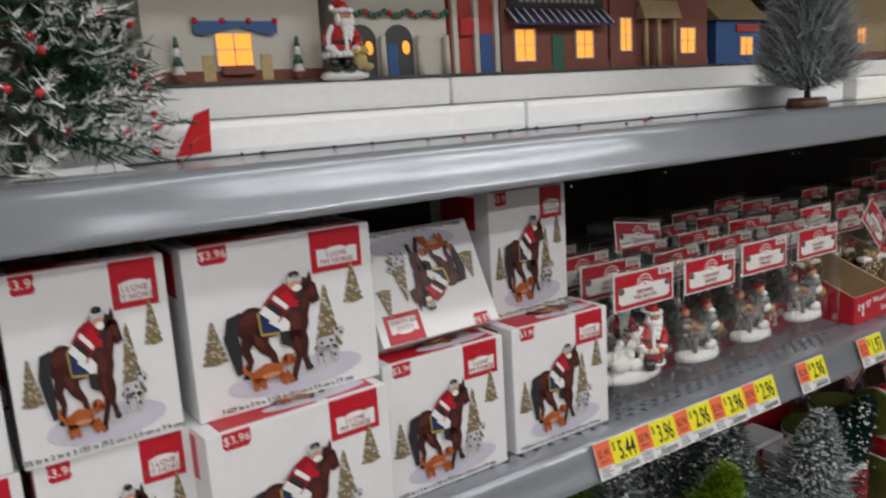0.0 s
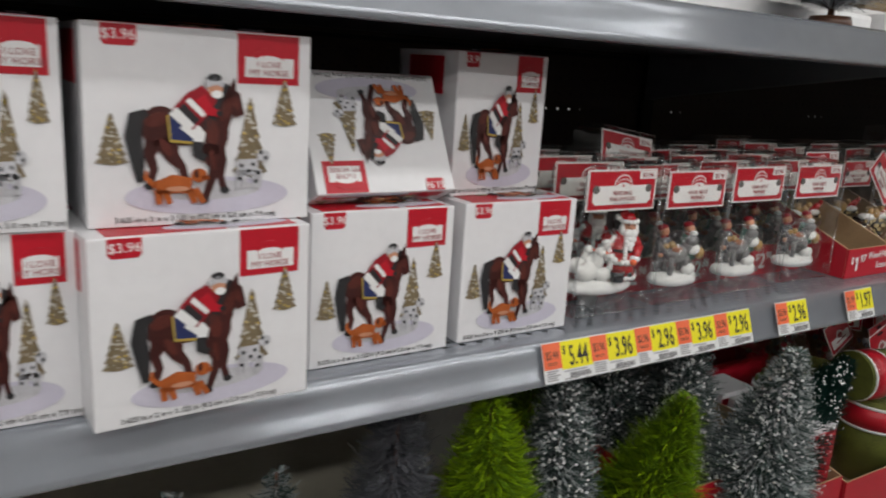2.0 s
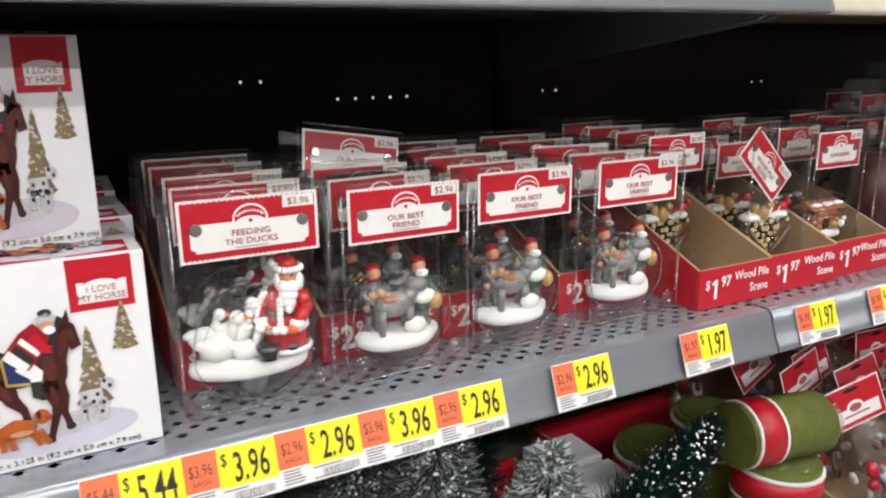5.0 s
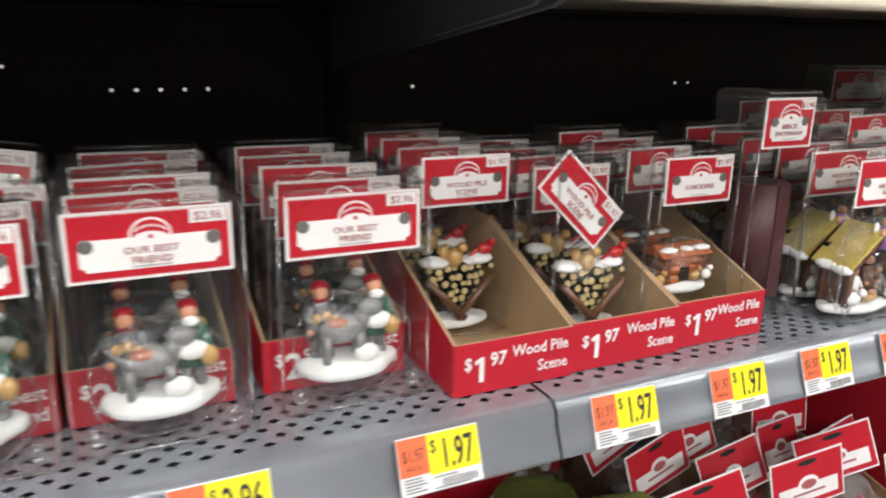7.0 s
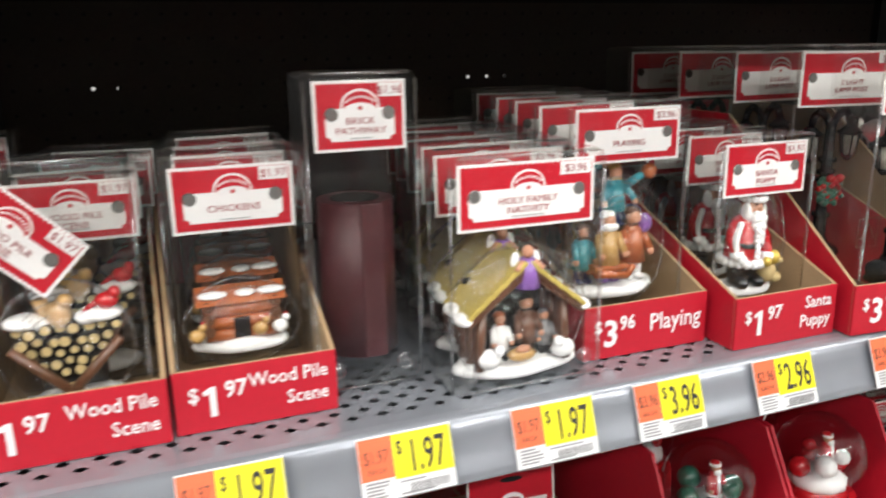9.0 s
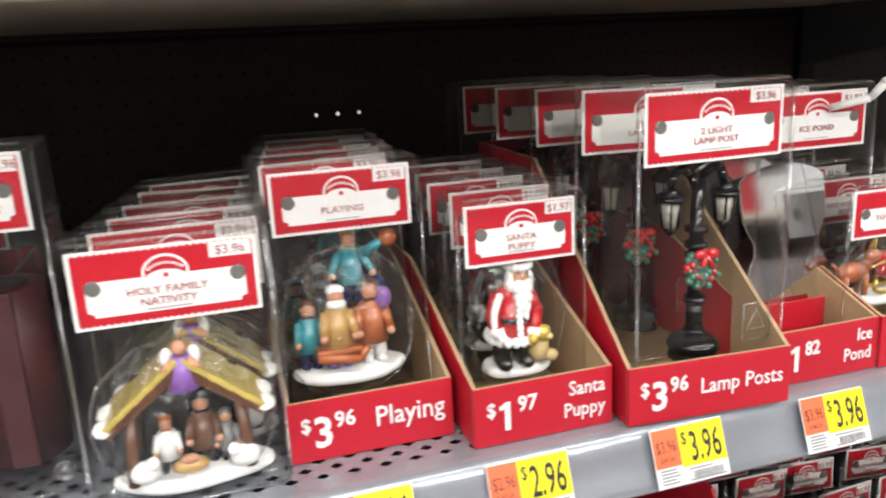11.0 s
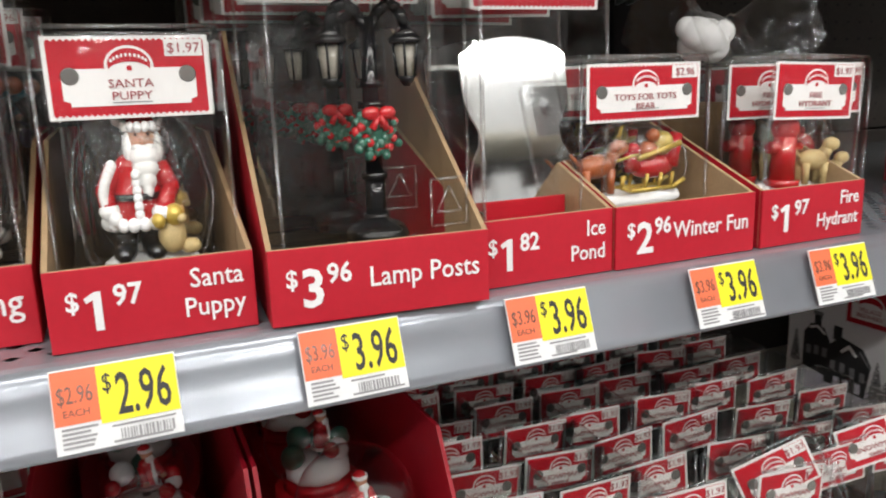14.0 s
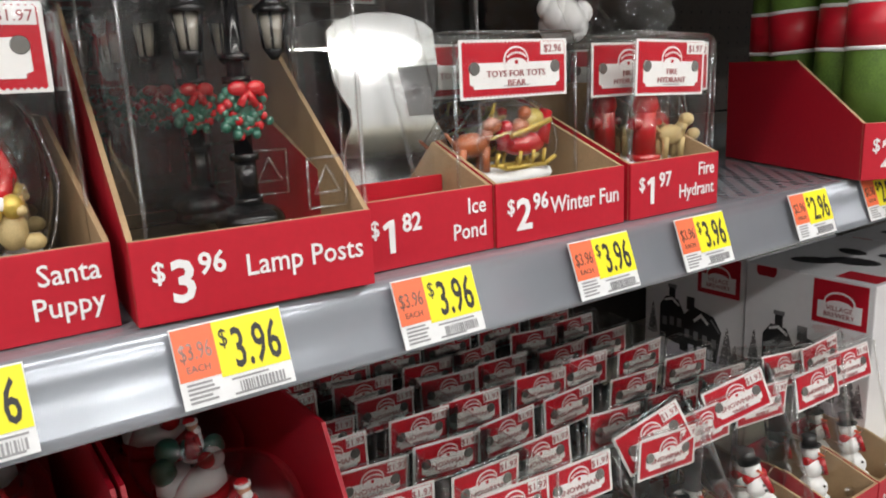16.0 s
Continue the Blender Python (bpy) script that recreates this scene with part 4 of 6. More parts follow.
def fig_pond(bm):
    mm = Matrix.Translation((0, 0.022, 0.085)) @ Matrix.Rotation(radians(-10), 4, "X")
    pts = []
    for i in range(40):
        a = 2 * math.pi * i / 40
        z = 0.062 * math.sin(a)
        r = 0.040 - 0.010 * math.exp(-((z + 0.004) / 0.014) ** 2)
        pts.append((r * math.cos(a) / max(0.55, abs(math.cos(a))) if abs(math.cos(a)) > 0.55 else 0.040 * math.cos(a) / 0.55, z))
    a_ = [bm.verts.new(mm @ Vector((x, 0, z))) for x, z in pts]
    b_ = [bm.verts.new(mm @ Vector((x, 0.002, z))) for x, z in pts]
    f = bm.faces.new(a_)
    f.material_index = 0
    for i in range(len(pts)):
        bm.faces.new((a_[i], b_[i], b_[(i + 1) % len(pts)], a_[(i + 1) % len(pts)])).material_index = 1
    f.normal_update()
    if f.normal.y > 0:
        f.normal_flip()
    box(bm, -0.037, 0.024, 0.0035, 0.0050, 0.002, 0.040, 2, 0.0004)
    return [M_MIRROR, M_WHITE, M_RED]


def fig_sleigh(bm):
    mound(bm, 0.043, 0.016, 0.006, 0.018, 0, 11)
    ball(bm, (0.018, 0.014, 0.034), (0.020, 0.010, 0.009), 1, 14, 8)
    rod(bm, (0.030, 0.014, 0.034), (0.040, 0.014, 0.056), 0.0095, 0.0050, 1, 12)
    rod(bm, (0.002, 0.014, 0.034), (-0.004, 0.013, 0.046), 0.0075, 0.0035, 1, 10)
    for k in (-1, 1):
        y = 0.014 + k * 0.009
        pts = [(-0.012, 0.030), (-0.014, 0.022), (-0.006, 0.019), (0.030, 0.019), (0.040, 0.024)]
        for (a, b), (c, d) in zip(pts, pts[1:]):
            rod(bm, (a, y, b), (c, y, d), 0.0017, 0.0017, 2, 7)
        for x in (0.006, 0.018, 0.028):
            rod(bm, (x, y, 0.019), (x + 0.002, y, 0.030), 0.0014, 0.0014, 2, 6)
        rod(bm, (0.000, y, 0.041), (0.036, y, 0.050), 0.0020, 0.0020, 2, 7)
    ball(bm, (0.012, 0.010, 0.045), (0.008, 0.006, 0.008), 5, 9, 6)
    ball(bm, (0.014, 0.008, 0.056), 0.0052, 5, 9, 6)
    ball(bm, (0.024, 0.011, 0.050), (0.010, 0.007, 0.009), 3, 9, 6)
    ball(bm, (0.000, 0.011, 0.047), 0.0050, 1, 8, 6)
    beast(bm, -0.030, 0.012, 0.018, 0.95, 5)
    for k in (-1, 1):
        rod(bm, (-0.014, 0.010 + k * 0.002, 0.054), (-0.010 + k * 0.004, 0.010 + k * 0.004, 0.064), 0.0011, 0.0007, 2, 5)
    rod(bm, (-0.016, 0.008, 0.040), (0.002, 0.008, 0.044), 0.0010, 0.0010, 2, 5)
    return [M_SNOW, M_COAT, M_GOLD, M_STRAW, M_BLACK, M_RUST]


def fig_hydrant(bm):
    drift(bm, 0.030, 0.014, 0, 0.010, 12)
    x = -0.010
    rod(bm, (x, 0.014, 0.014), (x, 0.014, 0.020), 0.013, 0.013, 1, 14)
    rod(bm, (x, 0.014, 0.020), (x, 0.014, 0.056), 0.0095, 0.0085, 1, 14)
    ball(bm, (x, 0.014, 0.058), (0.0105, 0.0105, 0.011), 1, 12, 8)
    rod(bm, (x - 0.015, 0.014, 0.044), (x + 0.015, 0.014, 0.044), 0.0045, 0.0045, 1, 10)
    rod(bm, (x, 0.014, 0.068), (x, 0.014, 0.074), 0.003, 0.002, 1, 8)
    beast(bm, 0.016, 0.010, 0.016, 0.9, 2)
    return [M_SNOW, M_COAT, M_LOG]


def fig_snowman(bm):
    drift(bm, 0.020, 0.013, 0, 0.008, 13)
    ball(bm, (0, 0.016, 0.024), (0.014, 0.013, 0.013), 0)
    ball(bm, (0, 0.015, 0.044), (0.011, 0.010, 0.010), 0)
    ball(bm, (0, 0.014, 0.060), 0.0082, 0)
    rod(bm, (0, 0.014, 0.066), (0, 0.014, 0.067), 0.010, 0.010, 1, 12)
    rod(bm, (0, 0.014, 0.067), (0, 0.014, 0.077), 0.0065, 0.0070, 1, 12)
    rod(bm, (-0.010, 0.014, 0.053), (0.010, 0.013, 0.053), 0.004, 0.004, 2, 8)
    rod(bm, (0.004, 0.006, 0.053), (0.006, 0.005, 0.038), 0.003, 0.003, 2, 6)
    rod(bm, (0, 0.006, 0.060), (0, -0.001, 0.059), 0.0015, 0.0004, 3, 6)
    for k in (-1, 1):
        rod(bm, (k * 0.010, 0.015, 0.046), (k * 0.022, 0.014, 0.054), 0.001, 0.0008, 4, 5)
    for z in (0.028, 0.042, 0.047):
        ball(bm, (0, 0.0035, z), 0.0014, 1, 6, 4)
    return [M_SNOW, M_BLACK, M_COAT, M_ORANGE, M_BROWN]


def row(first, n, dy, dx=0.0, jit=0.003, dz=0.0, start=1):
    """Packs standing one behind the other."""
    rs = random.Random(first.name)
    x, y, z = first.matrix_basis.translation
    for k in range(start, n):
        copy_thing(first, pose(x + dx * k + rs.uniform(-jit, jit), y + dy * k, z + dz, rs.uniform(-1.5, 1.5), rs.uniform(-1.2, 1.2), rs.uniform(-4, 4)))


Z = Z_MAIN + 0.0006


def stand(title, price, c, w, h, top, y, fig, label, n=4, dy=0.058, dx=0.0, rz=0.0, ry=0.0, dome=None, zoff=0.0, rx=0.0, d=0.045, **kw):
    p = pack(title, price, w, h, top - Z, fig, label, "carded village figurines", pose(c, y, Z + zoff, rx, ry, rz), dome=dome, d=d, **kw)
    row(p, n, dy, dx)
    return p


stand(["FEEDING", "THE DUCKS"], "3.96", -0.4945, 0.097, 0.043, 1.277, 0.060, fig_ducks, "clear pack with red-coated figure feeding ducks on shelf", 5, 0.056, 0.002, dome=(0, 0.045, 0.044, 0.043))
for c, t, y, n in ((-0.375, 1.273, 0.063, 4), (-0.261, 1.275, 0.067, 5), (-0.133, 1.274, 0.072, 5)):
    stand(["OUR BEST", "FRIEND"], "2.96", c, 0.094, 0.042, t, y, fig_friend, "clear blister pack with donkey and two small figures on snow", n, 0.056, 0.003, dome=(0, 0.042, 0.043, 0.038))
tilted = pack(["OUR BEST", "FRIEND"], "2.96", 0.094, 0.042, 0.152, fig_friend, "clear blister pack leaning askew behind the front row", "carded village figurines", pose(-0.388, 0.150, Z + 0.034, -14, 9, 3))

stand(["WOOD PILE", "SCENE"], "1.97", -0.010, 0.080, 0.041, 1.277, 0.150, fig_wood, "clear blister pack with snowy stacked firewood figurine, in red tray", 4, 0.055, 0.004, zoff=0.004)
skew = pack(["WOOD PILE", "SCENE"], "1.97", 0.080, 0.040, 0.158, fig_wood, "clear firewood blister pack whose header card hangs diagonally", "carded village figurines",
            pose(0.090, 0.098, Z + 0.004), tilt=44, card_cx=-0.008, card_dz=-0.020, dome=(0, 0.045, 0.038, 0.042))
stand(["WOOD PILE", "SCENE"], "1.97", 0.098, 0.080, 0.040, 1.262, 0.155, fig_wood, "clear blister pack with snowy stacked firewood figurine, in red tray", 4, 0.055, 0.004, zoff=0.004)
stand(["CHICKENS"], "1.97", 0.196, 0.076, 0.042, 1.273, 0.103, fig_coop, "clear blister pack with small snowy chicken coop, in red tray", 4, 0.06, 0.006, zoff=0.004, dome=(0, 0.045, 0.036, 0.030))
stand(["BRICK", "PATHWAY"], "1.96", 0.276, 0.060, 0.044, 1.327, 0.085, fig_paver, "tall clear pack with rolled maroon brick pathway", 1, 0.075, 0.004, d=0.055)
stand(["HOLY FAMILY", "NATIVITY"], "3.96", 0.374, 0.098, 0.043, 1.275, 0.045, fig_stable, "clear blister pack with snowy golden-roofed stable figurine", 6, 0.05, 0.006, dome=(0, 0.048, 0.050, 0.048))
stand(["PLAYING"], "3.96", 0.481, 0.090, 0.040, 1.297, 0.092, fig_play, "clear blister pack with children playing in snow, in red tray", 5, 0.055, 0.004, zoff=0.004, dome=(0, 0.070, 0.044, 0.052), fig_dz=0.020)
stand(["SANTA", "PUPPY"], "1.97", 0.595, 0.079, 0.041, 1.267, 0.073, fig_santa, "clear pack with red-suited bearded figure and puppy in tray", 5, 0.055, 0.004, zoff=0.004, dome=(0, 0.062, 0.034, 0.054), fig_dz=0.016, fig_scale=(0.80, 0.9, 0.98))
stand(["2 LIGHT", "LAMP POST"], "3.96", 0.717, 0.107, 0.046, 1.333, 0.036, fig_lamp, "tall clear pack with black lamp post and wreath in tray", 5, 0.075, -0.003, zoff=0.004, rz=2, fig_dz=0.014, fig_scale=(0.88, 1, 0.93))
stand(["ICE POND"], "1.82", 0.838, 0.092, 0.042, 1.323, 0.080, fig_pond, "clear pack with mirrored ice pond sheet, in red tray", 3, 0.06, zoff=0.004)
stand(["TOYS FOR TOTS", "BEAR"], "2.96", 0.916, 0.093, 0.038, 1.246, 0.070, fig_sleigh, "short clear pack with red and gold sleigh", 6, 0.055, 0.004, zoff=0.004, dome=(0, 0.056, 0.045, 0.030), fig_dz=0.020)
stand(["FIRE", "HYDRANT"], "1.97", 1.056, 0.078, 0.041, 1.243, 0.058, fig_hydrant, "clear pack with red fire hydrant and dog in tray", 2, 0.036, -0.006, zoff=0.004, ry=2, dome=(0, 0.060, 0.034, 0.038), fig_dz=0.016)
stand(["FIRE", "HYDRANT"], "1.97", 1.128, 0.078, 0.041, 1.246, 0.105, fig_hydrant, "clear blister pack with red fire hydrant and pale dog", 4, 0.05, 0.004)

# white tie sticking out over the pond pack
bm = bmesh.new()
rod(bm, (0.846, 0.074, 1.315), (0.867, 0.060, 1.321), 0.0028, 0.0028, 0, 10)
rod(bm, (0.867, 0.060, 1.321), (0.874, 0.054, 1.332), 0.0028, 0.0034, 0, 10)
ball(bm, (0.874, 0.054, 1.332), 0.0038, 0)
tagged(part("plastic_tie", bm, M_TWIST), "bent white plastic tie on pond pack", "tie")


# loose clear bag with a white lump lying on top of the sleigh packs
root = thing("loose_bag", "crumpled clear bag with white fluffy lump on packs", "bag", "", pose(1.045, 0.150, 1.255))
bm = bmesh.new()
rl = random.Random(9)
for k in range(9):
    ball(bm, (rl.uniform(-0.026, 0.026), rl.uniform(-0.012, 0.012), 0.012 + rl.uniform(-0.006, 0.012)), rl.uniform(0.009, 0.015), 0, 9, 7)
part("white_lump", bm, M_SNOW, root)
bm = bmesh.new()
bmesh.ops.create_grid(bm, x_segments=14, y_segments=10, size=0.5)
for v in bm.verts:
    v.co = Vector((v.co.x * 0.13, v.co.y * 0.09 - 0.01, 0.030 + 0.16 * v.co.x * v.co.x - 0.22 * v.co.y * v.co.y + rl.uniform(-0.003, 0.003)))
part("clear_bag", bm, M_DOME, root, "crumpled clear film")


# ---- red cardboard trays ----
def tray(x0, x1, y, price, words, label, inner=None, px=0.0085, hf=0.041, hb=0.095, d=0.33, z=None, m=None, group="red shelf trays", slope=0.14, back=True):
    w = x1 - x0
    root = thing("display_tray", label, "tray", group, m if m is not None else pose((x0 + x1) / 2, y, Z if z is None else z))
    t = 0.0028
    bm = bmesh.new()
    box(bm, -w / 2 + 0.0003, w / 2 - 0.0003, 0, t, 0, hf, 0, 0.0007)
    for f in bm.faces:
        if f.normal.y > 0.5 or f.normal.z > 0.5:
            f.material_index = 1
    f = part("front_panel", bm, [M_TRAY, inner or M_KRAFT], root)
    for s in (-1, 1):
        bm = bmesh.new()
        xa = s * (w / 2 - 0.0003)
        prism(bm, [(t, 0), (d, 0), (d, hb), (slope, hb), (t, hf)], min(xa, xa - s * t), max(xa, xa - s * t), 0, 1, -s)
        part("side_panel", bm, [M_TRAY, inner or M_KRAFT], root)
    bm = bmesh.new()
    box(bm, -w / 2 + t, w / 2 - t, t, d, 0.0002, 0.002)
    part("tray_floor", bm, M_KRAFT, root)
    if back:
        bm = bmesh.new()
        box(bm, -w / 2 + t, w / 2 - t, d - t, d, 0.002, hb)
        part("back_panel", bm, M_TRAY, root)
    if price:
        k = hf / 0.041 * min(1.0, w / 0.1 + 0.05)
        a, b = price.split(".")
        x = -w / 2 + px
        lettering("$", x, -0.0005, 0.0205 * k, 0.0135 * k, M_WHITE, f, "LEFT", 0.9, 0.0002)
        if a == "1":
            bm = bmesh.new()
            u, v = x + 0.0085 * k, 0.0095 * k
            flat(bm, [(u + 0.004 * k, v), (u + 0.0078 * k, v), (u + 0.0078 * k, v + 0.0195 * k), (u + 0.0048 * k, v + 0.0195 * k), (u, v + 0.0165 * k), (u + 0.001 * k, v + 0.0140 * k), (u + 0.004 * k, v + 0.0155 * k)], -0.0003, 0, 0.0004)
            part("lettering", bm, M_WHITE, f)
        else:
            lettering(a, x + 0.0075 * k, -0.0005, 0.0095 * k, 0.0285 * k, M_WHITE, f, "LEFT", 0.95, 0.0006)
        lettering(b, x + 0.0215 * k, -0.0005, 0.0210 * k, 0.0150 * k, M_WHITE, f, "LEFT", 0.9, 0.0003)
        if len(words) == 1:
            lettering(words[0], w / 2 - 0.006, -0.0005, 0.0165 * k, (0.0195 if len(words[0]) < 8 else 0.0156) * k, M_WHITE, f, "RIGHT", 0.88, 0.0001)
        else:
            for i, s in enumerate(words):
                lettering(s, w / 2 - 0.006, -0.0005, (0.0250 - 0.0150 * i) * k, (0.0142 if len(words[0]) < 8 else 0.0129) * k, M_WHITE, f, "RIGHT", 0.88, 0.0001)
    return root


RT = "red cardboard display tray with white price lettering"
tray(-0.067, 0.037, 0.052, "1.97", ["Wood Pile", "Scene"], RT)
tray(0.038, 0.145, 0.055, "1.97", ["Wood Pile", "Scene"], RT)
tray(0.147, 0.247, 0.060, "1.97", ["Wood Pile", "Scene"], RT)
tray(0.430, 0.539, 0.062, "3.96", ["Playing"], RT)
tray(0.544, 0.643, 0.036, "1.97", ["Santa", "Puppy"], RT)
tray(0, 0.122, 0, "3.96", ["Lamp Posts"], "red cardboard display tray pushed over the grey shelf edge", m=pose(0.708, 0.019, Z + 0.0005, 0, 0, -4), hb=0.160, slope=0.17)
tray(0.770, 0.8675, 0.036, "1.82", ["Ice", "Pond"], RT)
tray(0.868, 0.984, 0.034, "2.96", ["Winter Fun"], RT)
tray(0.990, 1.090, 0.034, "1.97", ["Fire", "Hydrant"], RT)
for k, (a, b) in enumerate(((-0.545, -0.44), (-0.43, -0.322), (-0.318, -0.21), (-0.19, -0.08))):
    tray(a, b, 0.112, "2.96", ["Best", "Friend"], "red cardboard tray half hidden behind clear packs", d=0.30)


# ---- horse gift boxes ----
def fir(bm, cx, z0, h, w, y, mi, flecks=()):
    """Flat printed fir; flecks are materials of snow and gilding strewn over it."""
    pts, n = [(cx - w * 0.08, z0), (cx + w * 0.08, z0)], 6
    right, left = [], []
    for i in range(n):
        f = (1 - i / n) ** 0.85
        zz = z0 + h * (0.05 + 0.90 * i / n)
        right += [(cx + w / 2 * f, zz), (cx + w / 2 * f * 0.66, zz + h * 0.12)]
        left += [(cx - w / 2 * f, zz), (cx - w / 2 * f * 0.66, zz + h * 0.12)]
    flat(bm, pts + right + [(cx, z0 + h)] + left[::-1], y, mi)
    rs = random.Random(int(h * 1000 + cx * 77))
    for k in range(46 if flecks else 0):
        u = rs.random() ** 1.4
        x = cx + rs.uniform(-0.48, 0.48) * w * (1 - u)
        flat(bm, oval(x, z0 + h * (0.04 + 0.92 * u), w * rs.uniform(0.03, 0.085), h * rs.uniform(0.010, 0.026), 6, rs.uniform(-0.7, 0.7)), y - 0.0002, rs.choice(flecks))


def limb(bm, pts, ws, y, mi):
    """A tapering band along pts."""
    L, R = [], []
    for i, (x, z) in enumerate(pts):
        a = pts[max(i - 1, 0)]
        b = pts[min(i + 1, len(pts) - 1)]
        dx, dz = b[0] - a[0], b[1] - a[1]
        n = math.hypot(dx, dz)
        L.append((x - dz / n * ws[i], z + dx / n * ws[i]))
        R.append((x + dz / n * ws[i], z - dx / n * ws[i]))
    flat(bm, L + R[::-1], y, mi)


def horse_picture(s=1.0):
    """Printed scene of horse, rider, dogs and firs; unit is the box's width."""
    bm = bmesh.new()
    y, e = -0.0004, 0.00022
    flat(bm, oval(0.08, -0.275, 0.37, 0.085, 34), y, 4)
    flat(bm, oval(0.06, -0.25, 0.25, 0.045, 26), y - e, 9)
    for cx, z0, h, w in ((-0.335, -0.13, 0.22, 0.135), (0.43, 0.04, 0.22, 0.125), (0.265, -0.19, 0.36, 0.165)):
        fir(bm, cx, z0, h, w, y - e, 3, (3, 11, 11, 12))
    h = y - 3 * e
    # far legs, then body, rump, chest
    limb(bm, [(-0.15, 0.0), (-0.185, -0.09), (-0.165, -0.15), (-0.185, -0.215)], [0.045, 0.024, 0.018, 0.016], h, 0)
    limb(bm, [(0.10, -0.03), (0.135, -0.12), (0.125, -0.19), (0.140, -0.245)], [0.04, 0.020, 0.016, 0.016], h, 0)
    h -= e
    flat(bm, oval(-0.04, 0.03, 0.17, 0.078, 26), h, 0)
    flat(bm, oval(-0.135, 0.035, 0.085, 0.088, 22), h - e, 0)
    flat(bm, oval(0.085, 0.01, 0.078, 0.105, 22), h - e, 0)
    limb(bm, [(-0.12, -0.01), (-0.085, -0.10), (-0.045, -0.145), (-0.03, -0.215)], [0.055, 0.030, 0.018, 0.015], h - e, 0)
    limb(bm, [(0.065, -0.04), (0.10, -0.15), (0.085, -0.20), (0.055, -0.285)], [0.048, 0.026, 0.018, 0.015], h - e, 0)
    limb(bm, [(0.075, 0.03), (0.125, 0.12), (0.165, 0.20)], [0.085, 0.062, 0.042], h - 2 * e, 0)
    limb(bm, [(0.135, 0.20), (0.185, 0.165), (0.212, 0.085)], [0.034, 0.036, 0.024], h - 2 * e, 0)
    flat(bm, [(0.165, 0.21), (0.190, 0.255), (0.198, 0.20)], h - 2 * e, 0)
    # chestnut lights on rump, shoulder, neck, cheek and thighs
    for cx, cz, rx, rz, tn in ((-0.150, 0.065, 0.055, 0.030, 0.3), (0.085, 0.015, 0.030, 0.060, 0.2), (0.155, 0.115, 0.020, 0.060, -0.4), (0.195, 0.145, 0.014, 0.034, 0.3),
                               (-0.115, -0.055, 0.018, 0.045, 0.5), (0.090, -0.110, 0.011, 0.050, 0.2), (-0.02, -0.01, 0.060, 0.018, 0.1)):
        flat(bm, oval(cx, cz, rx, rz, 14, tn), h - 3 * e, 10)
    limb(bm, [(-0.19, 0.095), (-0.235, 0.075), (-0.250, -0.01), (-0.235, -0.10), (-0.225, -0.205)], [0.016, 0.032, 0.036, 0.030, 0.014], h - 3 * e, 1)
    limb(bm, [(0.155, 0.225), (0.105, 0.15), (0.075, 0.07), (0.060, 0.02)], [0.014, 0.026, 0.026, 0.012], h - 3 * e, 1)
    for x, z in ((-0.19, -0.222), (0.050, -0.295), (0.143, -0.252), (-0.026, -0.222)):
        flat(bm, oval(x, z, 0.022, 0.016, 10), h - 3 * e, 1)
    # saddle cloth and rider
    flat(bm, [(-0.105, 0.085), (-0.015, 0.075), (0.005, -0.035), (-0.095, -0.025)], h - 4 * e, 2)
    limb(bm, [(-0.100, -0.026), (0.005, -0.036)], [0.006, 0.006], h - 5 * e, 12)
    limb(bm, [(-0.105, 0.085), (-0.097, -0.025)], [0.005, 0.005], h - 5 * e, 12)
    limb(bm, [(-0.03, 0.055), (0.030, -0.005), (0.020, -0.055)], [0.036, 0.030, 0.022], h - 5 * e, 7)
    limb(bm, [(0.022, -0.03), (0.020, -0.085), (0.055, -0.105)], [0.024, 0.022, 0.016], h - 6 * e, 1)
    limb(bm, [(-0.045, 0.065), (0.025, 0.135), (0.075, 0.185)], [0.062, 0.066, 0.045], h - 6 * e, 13)
    limb(bm, [(-0.085, 0.105), (-0.005, 0.030)], [0.022, 0.020], h - 7 * e, 7)
    limb(bm, [(-0.050, 0.125), (0.020, 0.055)], [0.018, 0.016], h - 7 * e, 1)
    limb(bm, [(-0.020, 0.155), (0.052, 0.085)], [0.013, 0.012], h - 7 * e, 7)
    limb(bm, [(0.035, 0.165), (0.075, 0.105), (0.115, 0.095)], [0.026, 0.022, 0.014], h - 8 * e, 5)
    flat(bm, oval(0.118, 0.096, 0.015, 0.013, 10), h - 9 * e, 1)
    flat(bm, oval(0.100, 0.205, 0.034, 0.036, 16), h - 8 * e, 8)
    flat(bm, oval(0.108, 0.180, 0.026, 0.018, 12), h - 9 * e, 7)
    limb(bm, [(0.062, 0.222), (0.105, 0.238), (0.140, 0.222)], [0.014, 0.017, 0.012], h - 9 * e, 9)
    flat(bm, oval(0.098, 0.252, 0.030, 0.017, 14), h - 9 * e, 1)
    # rust dog
    d = h - 9 * e
    limb(bm, [(-0.165, -0.235), (-0.09, -0.215), (-0.01, -0.225)], [0.030, 0.042, 0.034], d, 6)
    flat(bm, oval(0.025, -0.180, 0.036, 0.032, 14), d, 6)
    flat(bm, oval(0.052, -0.190, 0.018, 0.012, 10), d, 6)
    for x0, x1 in ((-0.155, -0.150), (-0.125, -0.105), (-0.02, 0.005), (0.005, 0.045)):
        limb(bm, [(x0, -0.24), (x1, -0.305)], [0.017, 0.012], d, 6)
    limb(bm, [(-0.165, -0.225), (-0.205, -0.185), (-0.200, -0.155)], [0.012, 0.010, 0.006], d, 6)
    flat(bm, oval(0.012, -0.172, 0.010, 0.020, 8), d - e, 0)
    flat(bm, oval(-0.07, -0.238, 0.050, 0.012, 12), d - e, 8)
